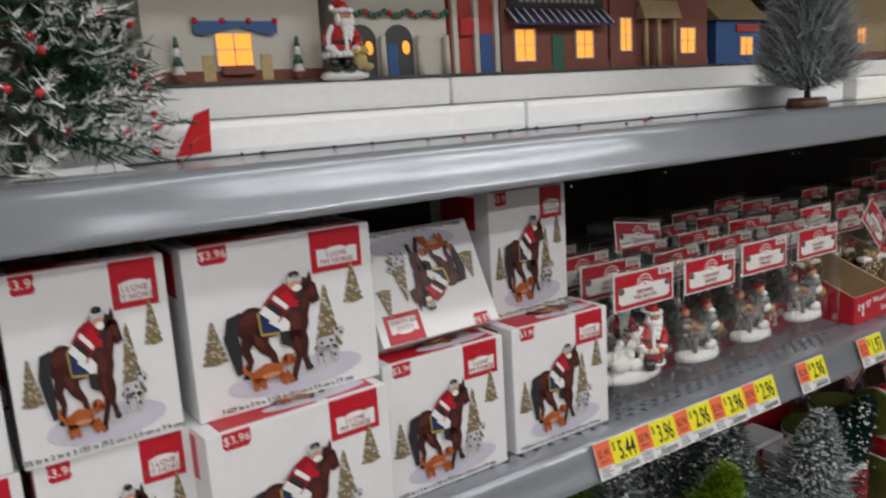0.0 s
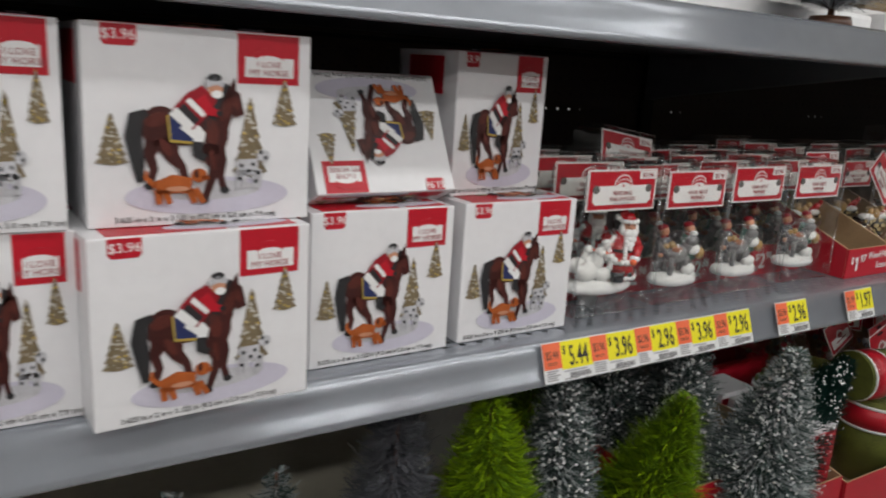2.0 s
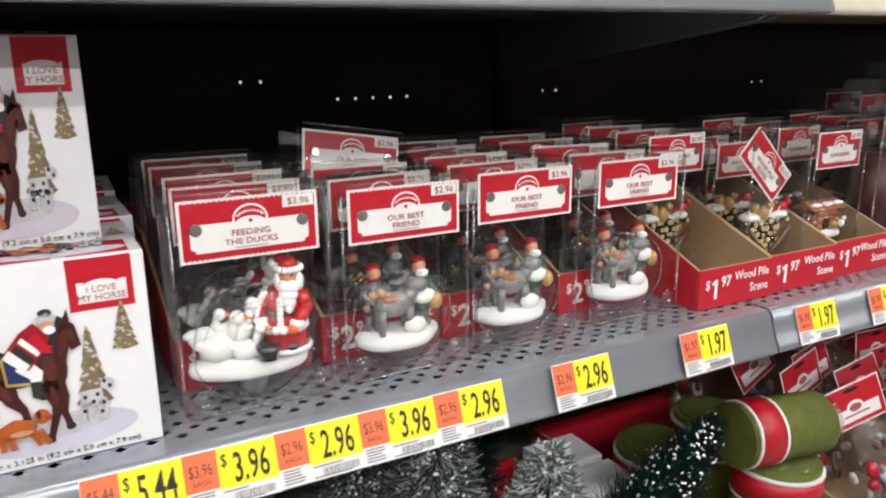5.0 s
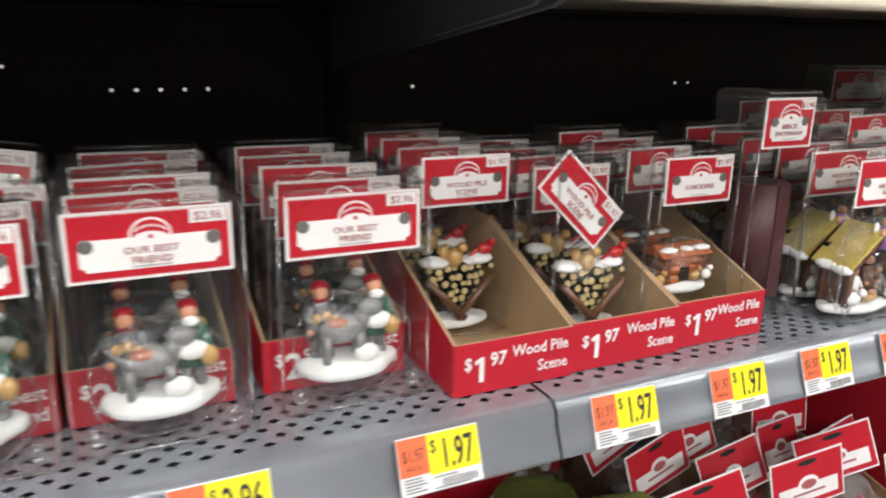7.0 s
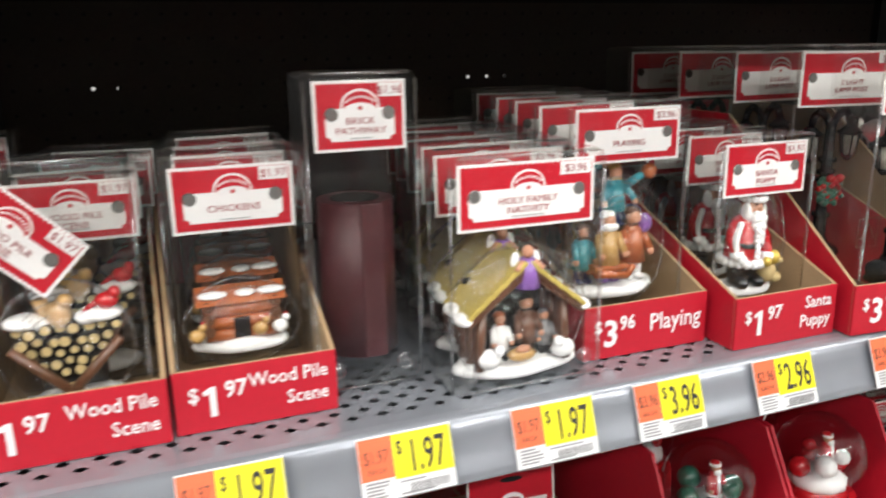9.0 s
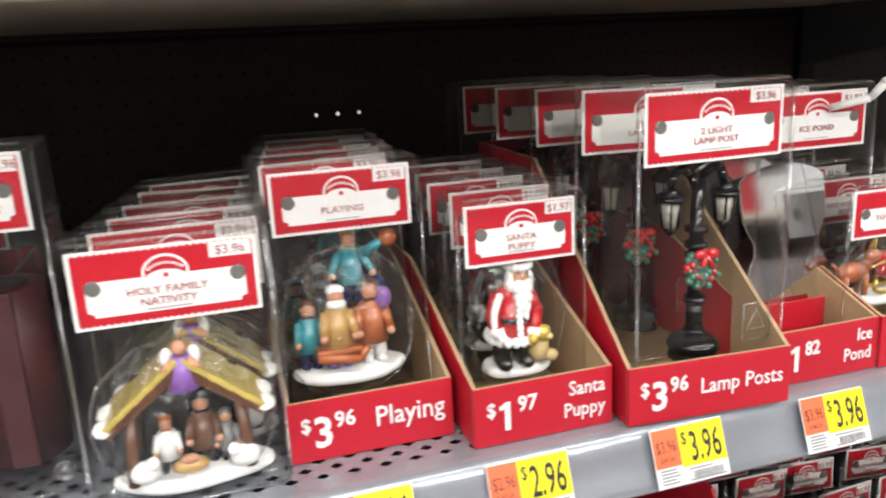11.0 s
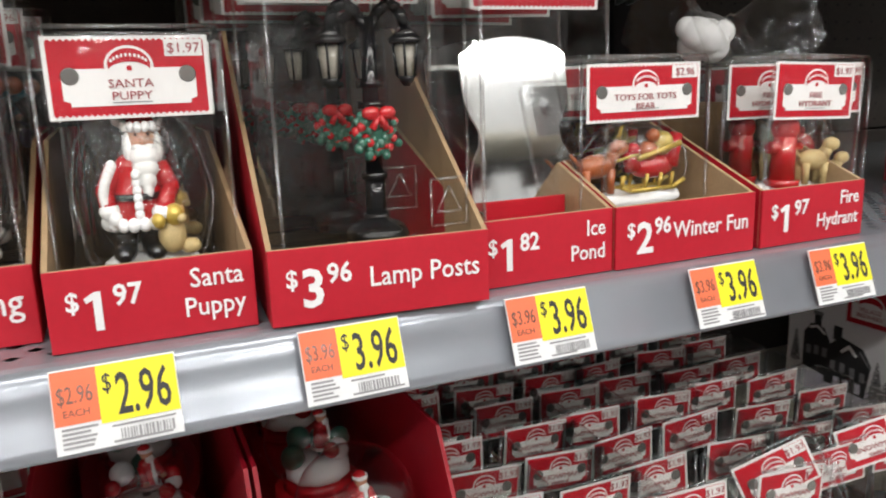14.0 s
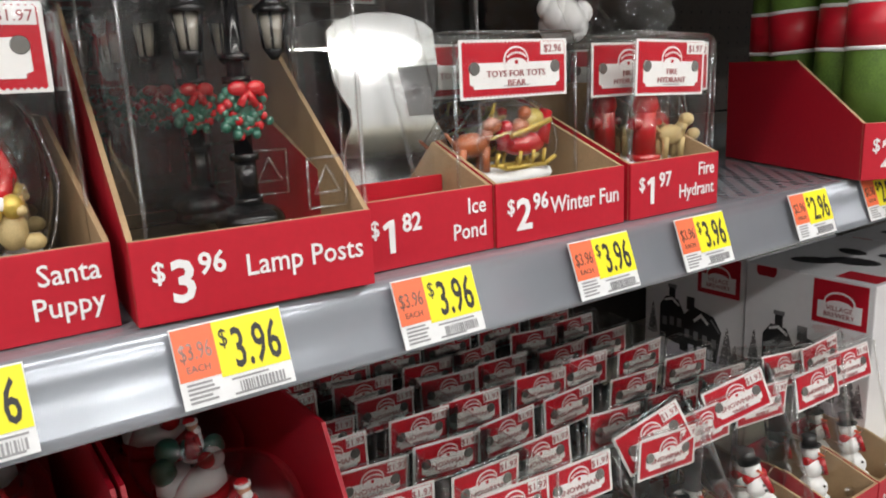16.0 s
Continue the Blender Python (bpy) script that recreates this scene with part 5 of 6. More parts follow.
    # spotted dog
    d = h - 4 * e
    limb(bm, [(0.20, -0.150), (0.30, -0.145)], [0.038, 0.036], d, 9)
    flat(bm, oval(0.325, -0.095, 0.032, 0.028, 12), d, 9)
    for x in (0.205, 0.235, 0.285, 0.305):
        limb(bm, [(x, -0.16), (x, -0.245)], [0.013, 0.010], d, 9)
    for x, z in ((0.22, -0.140), (0.255, -0.165), (0.335, -0.105), (0.275, -0.135), (0.21, -0.200), (0.30, -0.175), (0.312, -0.080), (0.288, -0.215)):
        flat(bm, oval(x, z, 0.009, 0.010, 8), d - e, 1)
    bmesh.ops.scale(bm, vec=(s, 1, s), verts=bm.verts[:])
    return bm


PICTURE = []


def horse_box(m, w=0.152, h=0.131, d=0.10, upside=False, label="white gift box printed with brown horse and rider"):
    root = thing("gift_box", label, "box", "horse figurine boxes", m)
    bm = bmesh.new()
    box(bm, -w / 2, w / 2, 0, d, 0, h, 0, 0.0012)
    part("carton", bm, M_BOXW, root)
    bm = bmesh.new()
    for x, zz in ((-w / 2, 0.01),):
        box(bm, -w / 2 - 0.0004, -w / 2, d * 0.22, d * 0.80, h * 0.70, h * 0.96)
        box(bm, -w * 0.42, w * 0.1, 0.004, d * 0.5, h, h + 0.0004)
        box(bm, w * 0.16, w * 0.44, 0.004, d * 0.35, h, h + 0.0004)
    part("side_print", bm, M_RED, root)
    if not PICTURE:
        o = part("picture", horse_picture(0.152), [M_HORSE, M_INK, M_NAVY, M_FIR, M_DRIFT, M_RED, M_DOG, M_WHITE, M_SKIN, M_SPOT, M_HORSEL, M_FIRS, M_GOLD, M_DRED], root, "printed picture of a horse, rider and dogs")
        PICTURE.append(o.data)
    else:
        o = new("picture", PICTURE[0])
        o.parent = root
        o["label"] = "printed picture of a horse, rider and dogs"
    o.matrix_basis = Matrix.LocRotScale((-0.058 * w, 0, h * 0.47), None, (w / 0.152, 1, h / 0.131))
    q = new("top_picture", PICTURE[0])
    q.parent = root
    q["label"] = "printed picture on the lid"
    q.matrix_basis = Matrix.Translation((0.01, d * 0.46, h)) @ Matrix.Rotation(radians(-90), 4, "X") @ Matrix.Diagonal((w / 0.152 * 0.8, 1, d / 0.131 * 0.95, 1))
    lx0, lx1, lz0, lz1 = w * 0.15, w * 0.44, h * 0.735, h * 0.992
    bm = bmesh.new()
    n = 20
    zig = [(lx0 + (lx1 - lx0) * i / (2 * n), lz0 + (0.0008 if i % 2 else 0)) for i in range(2 * n + 1)]
    flat(bm, zig + [(lx1, lz1), (lx0, lz1)], -0.0002)
    part("red_label", bm, M_RED, root)
    bm = bmesh.new()
    flat(bm, [(-w * 0.42, h * 0.995), (-w * 0.42, h * 0.915), (-w * 0.405, h * 0.895), (-w * 0.295, h * 0.895), (-w * 0.28, h * 0.915), (-w * 0.28, h * 0.995)], -0.0002)
    part("price_corner", bm, M_RED, root)
    bm = bmesh.new()
    flat(bm, quad(lx0 + 0.005, lx1 - 0.004, lz0 + 0.005, lz0 + 0.0185), -0.0006)
    flat(bm, oval((lx0 + lx1) / 2, lz0 + 0.0185, 0.0100, 0.0062, 18), -0.0008)
    part("label_panel", bm, M_WHITE, root)
    bm = bmesh.new()
    cx, cz = (lx0 + lx1) / 2, lz0 + 0.0185
    a1 = [(cx + 0.0102 * math.cos(t), cz + 0.0062 * math.sin(t)) for t in [math.pi * (0.05 + 0.9 * i / 12) for i in range(13)]]
    a2 = [(cx + 0.0098 * math.cos(t), cz - 0.002 + 0.0034 * math.sin(t)) for t in [math.pi * (0.05 + 0.9 * i / 12) for i in range(13)]]
    flat(bm, a1 + a2[::-1], -0.0010)
    part("badge", bm, M_RED, root)
    lettering("I LOVE", cx, -0.0012, lz0 + 0.0118, 0.0060, M_TITLE, root)
    lettering("MY HORSE", cx, -0.0012, lz0 + 0.0062, 0.0060, M_TITLE, root)
    lettering("$3.96", -w * 0.35, -0.0006, h * 0.925, 0.0092, M_WHITE, root)
    lettering("3.625 in x 2 in x 3.125 in (9.2 cm x 5.0 cm x 7.9 cm)", -w * 0.03, -0.0006, h * 0.025, 0.0052, M_INK, root)
    return root


BH = 0.131
horse_box(pose(-0.936, 0.0, Z, 0, 0, 4))
horse_box(pose(-0.931, 0.022, Z + BH + 0.0008, 0, 0, 1))
horse_box(pose(-1.066, 0.026, Z, 0, 0, 0.5), w=0.104)
horse_box(pose(-1.070, 0.022, Z + BH + 0.0008, 0, 0, 0), w=0.104)
horse_box(pose(-0.778, 0.041, Z, 0, 0, 1), w=0.134)
horse_box(pose(-0.632, 0.046, Z, 0, 0, 0.5), w=0.130)
horse_box(pose(-0.640, 0.082, Z + BH + 0.0008, 0, 0, 3), w=0.106)
horse_box(pose(-0.770, 0.052, Z + BH + 0.012, -27, 0, 2) @ pose(0, 0, 0.108, 0, 180, 0), w=0.132, h=0.108, d=0.03, label="white horse gift box lying upside down and tipped back")
horse_box(pose(-1.185, 0.026, Z, 0, 0, 0), w=0.120)
horse_box(pose(-1.188, 0.026, Z + BH + 0.0008, 0, 0, 0), w=0.120)
for x in (-0.94, -1.095, -0.78, -0.635):
    horse_box(pose(x, 0.16, Z, 0, 0, random.uniform(-2, 2)))
    horse_box(pose(x, 0.29, Z, 0, 0, random.uniform(-2, 2)))
    if x < -0.9:
        horse_box(pose(x, 0.17, Z + BH + 0.0008, 0, 0, random.uniform(-2, 2)))


# ---- green bundles in a red tray on the next bay ----
gt = pose(1.252, 0.006, Z + 0.001, 0, 0, -24)
tray(0, 0.26, 0, "2.96", ["Grass", "Mat"], "red cardboard tray holding rolled green grass mats", hf=0.05, hb=0.105, d=0.22, m=gt @ pose(0.13, 0, 0), slope=0.10)


def green_roll(m, h=0.20, r=0.024, material=None, band=(0.11, 0.15), label="rolled green mat in clear wrap with red paper band"):
    root = thing("mat_roll", label, "mat roll", "green mat rolls", m)
    bm = bmesh.new()
    rod(bm, (0, 0, 0), (0, 0, h), r, r * 0.96, 0, 20)
    for k in range(3):
        rod(bm, (0, 0, h), (0, 0, h + 0.001 + k * 0.0006), r * (0.8 - 0.25 * k), None, 0, 16)
    part("roll", bm, material or M_GRASS, root)
    bm = bmesh.new()
    rod(bm, (0, 0, band[0]), (0, 0, band[1]), r * 1.03, None, 0, 24)
    part("paper_band", bm, M_RED, root, "red paper band")
    for z in band:
        bm = bmesh.new()
        rod(bm, (0, 0, z - 0.0018), (0, 0, z + 0.0018), r * 1.037, None, 0, 24)
        part("band_edge", bm, M_WHITE, root, "white scalloped band edge")
    bm = bmesh.new()
    rod(bm, (0, 0, 0.001), (0, 0, h + 0.012), r * 1.08, r * 0.8, 0, 20)
    part("wrap", bm, M_CLEAR, root, "clear plastic wrap")
    return root


for i in range(4):
    for j in range(4):
        green_roll(gt @ pose(0.034 + 0.056 * i, 0.040 + 0.050 * j, 0.003, random.uniform(-3, 3), random.uniform(-3, 3)), 0.205 + random.uniform(-0.01, 0.01))


# ---- lower shelf: bottle-brush trees ----
ZL = Z_LOW + 0.0006


def brush_tree(m, h, r, n, colors, label, tip=0.02, seed=1, base=True, speck=0.0):
    rs = random.Random(seed)
    root = thing("bottle_brush_tree", label, "artificial tree", "bottle brush trees", m)
    bm = bmesh.new()
    rod(bm, (0, 0, 0), (0, 0, h * 0.98), 0.004, 0.0015, 0, 8)
    part("trunk", bm, M_BROWN, root)
    if base:
        bm = bmesh.new()
        rod(bm, (0, 0, 0), (0, 0, 0.012), r * 0.33, r * 0.28, 0, 18)
        part("base", bm, M_BROWN, root)
    V, F, I = [], [], []
    for k in range(n):
        u = rs.random() ** 0.72
        z = h * (0.07 + 0.91 * (1 - u) ** 1.0)
        rad = r * (1 - (z / h)) ** 0.82 + tip * 0.4
        a = rs.uniform(0, 6.2832)
        L = rad * rs.uniform(0.5, 1.0) * (1.16 if rs.random() < 0.12 else 1.0)
        c, s = math.cos(a), math.sin(a)
        q = L * rs.uniform(0.45, 0.7) if k % 3 else 0.0
        b = Vector((c * q, s * q, z + 0.25 * q))
        e = Vector((c * L + rs.uniform(-0.003, 0.003), s * L + rs.uniform(-0.003, 0.003), z + L * rs.uniform(0.0, 0.55)))
        wv = Vector((-s, c, 0)) * rs.uniform(0.0005, 0.0010)
        up = Vector((0, 0, 0.0011))
        i = len(V)
        V += [b - wv, b + wv, e + wv * 0.5, e - wv * 0.5, e + up]
        F += [(i, i + 1, i + 2, i + 3), (i, i + 1, i + 4)]
        mi = 0 if rs.random() < 0.45 else 1
        I += [mi, mi]
        if rs.random() < speck:
            o, j = e - (e - b).normalized() * 0.002, len(V)
            V += [o - wv * 2.2, o + wv * 2.2, o + wv * 1.6 + up * 2.4, o - wv * 1.6 + up * 2.4]
            F.append((j, j + 1, j + 2, j + 3))
            I.append(2)
    me = bpy.data.meshes.new("bristles")
    me.from_pydata([tuple(v) for v in V], [], F)
    for c in colors + [M_SNOW]:
        me.materials.append(c)
    me.polygons.foreach_set("material_index", I)
    ob = new("bristles", me)
    ob.parent = root
    return root


FG = "frosted grey-white bottle-brush tree on lower shelf"
brush_tree(pose(-0.755, 0.06, ZL, 0, 2), 0.30, 0.075, 7000, [M_SILVER, M_SILVER], "silver tinsel tree on lower shelf", seed=2)
brush_tree(pose(-0.650, 0.03, ZL, 0, -3), 0.285, 0.085, 11000, [M_LIME, M_LIMED], "lime green bottle-brush tree on lower shelf", seed=3)
brush_tree(pose(-0.560, 0.05, ZL, 0, 2), 0.30, 0.070, 9000, [M_FROST, M_FROSTD], FG, seed=4, speck=0.12)
brush_tree(pose(-0.470, 0.03, ZL, 6, 14), 0.245, 0.085, 11000, [M_LIME, M_LIMED], "lime green bottle-brush tree leaning over", seed=5)
brush_tree(pose(-0.415, 0.13, ZL, 0, 4), 0.30, 0.075, 14400, [M_FROST, M_FROSTD], FG, seed=6, speck=0.10)
brush_tree(pose(-0.365, 0.07, ZL, 2, 3), 0.305, 0.085, 19200, [M_FROST, M_FROSTD], FG, seed=7, speck=0.10)
brush_tree(pose(-0.300, 0.00, ZL, 10, -3), 0.30, 0.085, 22400, [M_FROST, M_FROSTD], FG, seed=8, speck=0.10)
brush_tree(pose(-0.262, 0.040, ZL + 0.014, 0, 50), 0.30, 0.080, 15000, [M_PINE, M_PINE], "dark pine green brush tree with snowy tips, leaning", seed=9, speck=0.07)
brush_tree(pose(-0.53, 0.16, ZL, 0, 8), 0.27, 0.07, 5000, [M_LIME, M_LIMED], "lime green bottle-brush tree on lower shelf", seed=10)
brush_tree(pose(-0.29, 0.16, ZL, 0, 12), 0.29, 0.05, 4000, [M_PINE, M_PINE], "dark pine green brush tree", seed=11)
for x in (-0.86, -0.95):
    brush_tree(pose(x, 0.07, ZL), 0.22, 0.06, 3500, [M_FROST, M_FROSTD], FG, seed=int(-x * 100))

for a, b, y in ((-0.44, -0.33, -0.012), (-0.29, -0.19, -0.015)):
    tray(a, b, y, None, [], "plain red cardboard tray with trees", hf=0.125, hb=0.13, d=0.2, z=ZL, slope=0.05)
tray(-0.185, -0.105, -0.018, None, [], "plain red cardboard tray with white cartons", hf=0.07, hb=0.10, d=0.24, z=ZL)
for k in range(3):
    root = thing("carton", "white carton with red edge in a tray", "carton", "cartons in tray", pose(-0.145, 0.0 + 0.065 * k, ZL + 0.003))
    bm = bmesh.new()
    box(bm, -0.034, 0.034, 0, 0.055, 0, 0.136, 0, 0.001)
    part("carton_body", bm, M_BOXW, root)
    bm = bmesh.new()
    box(bm, -0.0345, 0.0345, -0.0005, 0.0, 0.0, 0.128)
    part("red_face", bm, M_RED, root)
tray(-0.100, 0.137, -0.022, "5.92", [""], "red cardboard tray with large moss rolls", px=0.15, hf=0.060, hb=0.10, d=0.30, z=ZL)
green_roll(pose(0.066, 0.045, ZL + 0.003, 0, 2), 0.125, 0.047, M_MOSS, (0.082, 0.116), "thick green moss roll with red paper band")
green_roll(pose(-0.030, 0.130, ZL + 0.003, 0, -2), 0.13, 0.045, M_MOSS, (0.085, 0.12), "thick green moss roll with red paper band")
green_roll(pose(0.080, 0.155, ZL + 0.003), 0.13, 0.045, M_MOSS, (0.085, 0.12), "thick green moss roll with red paper band")
green_roll(pose(0.004, 0.055, ZL + 0.166, 0, 92, -8), 0.115, 0.036, M_MOSS, (0.008, 0.042), "green moss roll lying across the others")


# ---- lower shelf: hanging bags with red headers ----
def bag(m, w=0.085, h=0.05, label="clear bag with red header card", seed=0, drop=0.12):
    root = thing("header_bag", label, "bagged goods", "red header bags", m)
    bm = bmesh.new()
    flat(bm, quad(-w / 2, w / 2, -h, 0), 0, 0, 0.0008)
    card = part("header_card", bm, M_WHITE, root)
    bm = bmesh.new()
    flat(bm, quad(-w / 2 + 0.0018, w / 2 - 0.0018, -h + 0.0018, -0.0018), -0.0008)
    part("red_print", bm, M_RED, card)
    bm = bmesh.new()
    flat(bm, quad(-w / 2 + 0.008, w / 2 - 0.008, -h + 0.007, -h * 0.55), -0.0012)
    flat(bm, oval(0, -h * 0.55, 0.012, 0.008, 16), -0.0014)
    part("white_panel", bm, M_WHITE, card)
    bm = bmesh.new()
    flat(bm, oval(0, -0.007, 0.011, 0.0026, 14), -0.0012)
    part("hang_hole", bm, M_DARK, card)
    bm = bmesh.new()
    flat(bm, quad(-w * 0.22, w * 0.22, -h * 0.74, -h * 0.70), -0.0016)
    flat(bm, oval(0, -h * 0.56, 0.009, 0.0045, 14), -0.0016)
    part("title_bars", bm, M_TITLE, card)
    rs = random.Random(seed)
    bm = bmesh.new()
    ball(bm, (0, 0.002, -h - drop * 0.5), (w * 0.48, 0.022, drop * 0.55), 0, 16, 12)
    for v in bm.verts:
        v.co += Vector((rs.uniform(-1, 1), rs.uniform(-1, 1), rs.uniform(-1, 1))) * 0.004
    part("clear_bag", bm, M_DOME, root, "crumpled clear bag")
    bm = bmesh.new()
    for k in range(16):
        ball(bm, (rs.uniform(-0.34, 0.34) * w, rs.uniform(-0.006, 0.01), -h - drop * rs.uniform(0.3, 0.95)), (rs.uniform(0.003, 0.010), rs.uniform(0.003, 0.007), rs.uniform(0.003, 0.011)), rs.randrange(4), 7, 5)
    part("contents", bm, [M_SPOT, M_GREYA, M_BROWN, M_RED], root)
    return root


rb = random.Random(5)
n = 0
for i, x in enumerate((0.10, 0.185, 0.27, 0.355, 0.435)):
    for j in range(5):
        y = 0.02 + 0.075 * j + (0.03 if i % 2 else 0)
        zt = 1.005 + rb.uniform(-0.03, 0.02) - (0.01 if x > 0.3 else 0.0)
        if x < 0.15 and j < 3:
            continue
        bag(pose(x + rb.uniform(-0.012, 0.012), y, zt, rb.uniform(-26, -8), rb.uniform(-14, 14), rb.uniform(-16, 16)), seed=n, drop=0.135)
        n += 1
tray(0.140, 0.330, -0.018, None, [], "red cardboard tray under clear bags", hf=0.055, hb=0.09, d=0.42, z=ZL)
tray(0.332, 0.508, -0.018, None, [], "red cardboard tray under clear bags", hf=0.055, hb=0.09, d=0.42, z=ZL)


# ---- snow globes ----
def snow_globe(m, r=0.045, label="glass snow globe with red and white figures", seed=0):
    rs = random.Random(seed)
    root = thing("snow_globe", label, "snow globe", "snow globes", m)
    bm = bmesh.new()
    rod(bm, (0, 0, -0.115), (0, 0, 0.018), r * 1.0, r * 0.85, 0, 24)
    rod(bm, (0, 0, 0.018), (0, 0, 0.026), r * 0.70, r * 0.62, 0, 24)
    part("base", bm, M_COAT, root)
    bm = bmesh.new()
    ball(bm, (0, 0, 0.02 + r * 0.86), r, 0, 28, 18)
    part("glass", bm, M_GLOBE, root, "clear glass sphere")
    bm = bmesh.new()
    ball(bm, (0, 0, 0.030), (r * 0.66, r * 0.66, 0.012), 0)
    person(bm, 0.002, -0.004, 0.036, r * 1.05, 1, 2, 3, 1, 0)
    for k in range(7):
        a = rs.uniform(0, 6.28)
        ball(bm, (0.022 * math.cos(a), 0.018 * math.sin(a), 0.042 + rs.uniform(0, 0.014)), rs.uniform(0.006, 0.011), rs.choice((0, 1, 4, 1)), 8, 6)
    part("figurine", bm, [M_SNOW, M_COAT, M_BLACK, M_SKIN, M_GREENC], root)
    return root


tray(0.512, 0.636, -0.015, None, [], "deep red cardboard tray holding snow globes", hf=0.05, hb=0.215, d=0.46, z=ZL, slope=0.10, inner=M_TRAY)
tray(0.638, 0.764, -0.015, None, [], "deep red cardboard tray holding snow globes", hf=0.05, hb=0.215, d=0.46, z=ZL, slope=0.10, inner=M_TRAY)
for i, x in enumerate((0.575, 0.702)):
    for j in range(4):
        snow_globe(pose(x, 0.085 + 0.105 * j, ZL + 0.119, 0, 0, 40 * j + 20 * i), 0.040, seed=i * 5 + j)

# ---- rows of carded snowmen ----
snow_first = None
for i in range(6):
    for j in range(9):
        x = 0.806 + 0.070 * i + (0.002 * j)
        y = 0.028 + 0.049 * j
        mm = pose(x + rb.uniform(-0.004, 0.004), y + rb.uniform(-0.006, 0.006), ZL + 0.004, rb.uniform(-4, 3), rb.uniform(-3, 3), rb.uniform(-7, 2))
        if snow_first is None:
            snow_first = pack(["SNOWMAN", "SMILE"], "1.97", 0.062, 0.034, 0.145, fig_snowman, "clear blister pack with small white snowman, in red tray", "carded snowmen", mm, d=0.04)
        else:
            copy_thing(snow_first, mm)
for k in range(2):
    for j in range(2):
        copy_thing(snow_first, pose(1.234 + 0.072 * k, 0.000 + 0.038 * j, ZL + 0.004, rb.uniform(-14, -6), rb.uniform(-6, 8), rb.uniform(-14, 4)))
    tray(1.199 + 0.072 * k, 1.2695 + 0.072 * k, -0.024, "1.97", ["Snow", "man"], "short red cardboard tray with carded snowmen", hf=0.036, hb=0.05, d=0.104, z=ZL, slope=0.05)
for k, dx in enumerate((0.005, 0.07)):
    copy_thing(snow_first, pose(1.045 + dx * 1.3, -0.012, ZL + 0.028, -14, -22 + 8 * k, -16))
for k in range(6):
    a = 0.770 + 0.070 * k
    tray(a, a + 0.0685, -0.012, "1.97", ["Snow", "man"], "red cardboard tray with rows of carded snowmen", hf=0.036, hb=0.06, d=0.46, z=ZL)

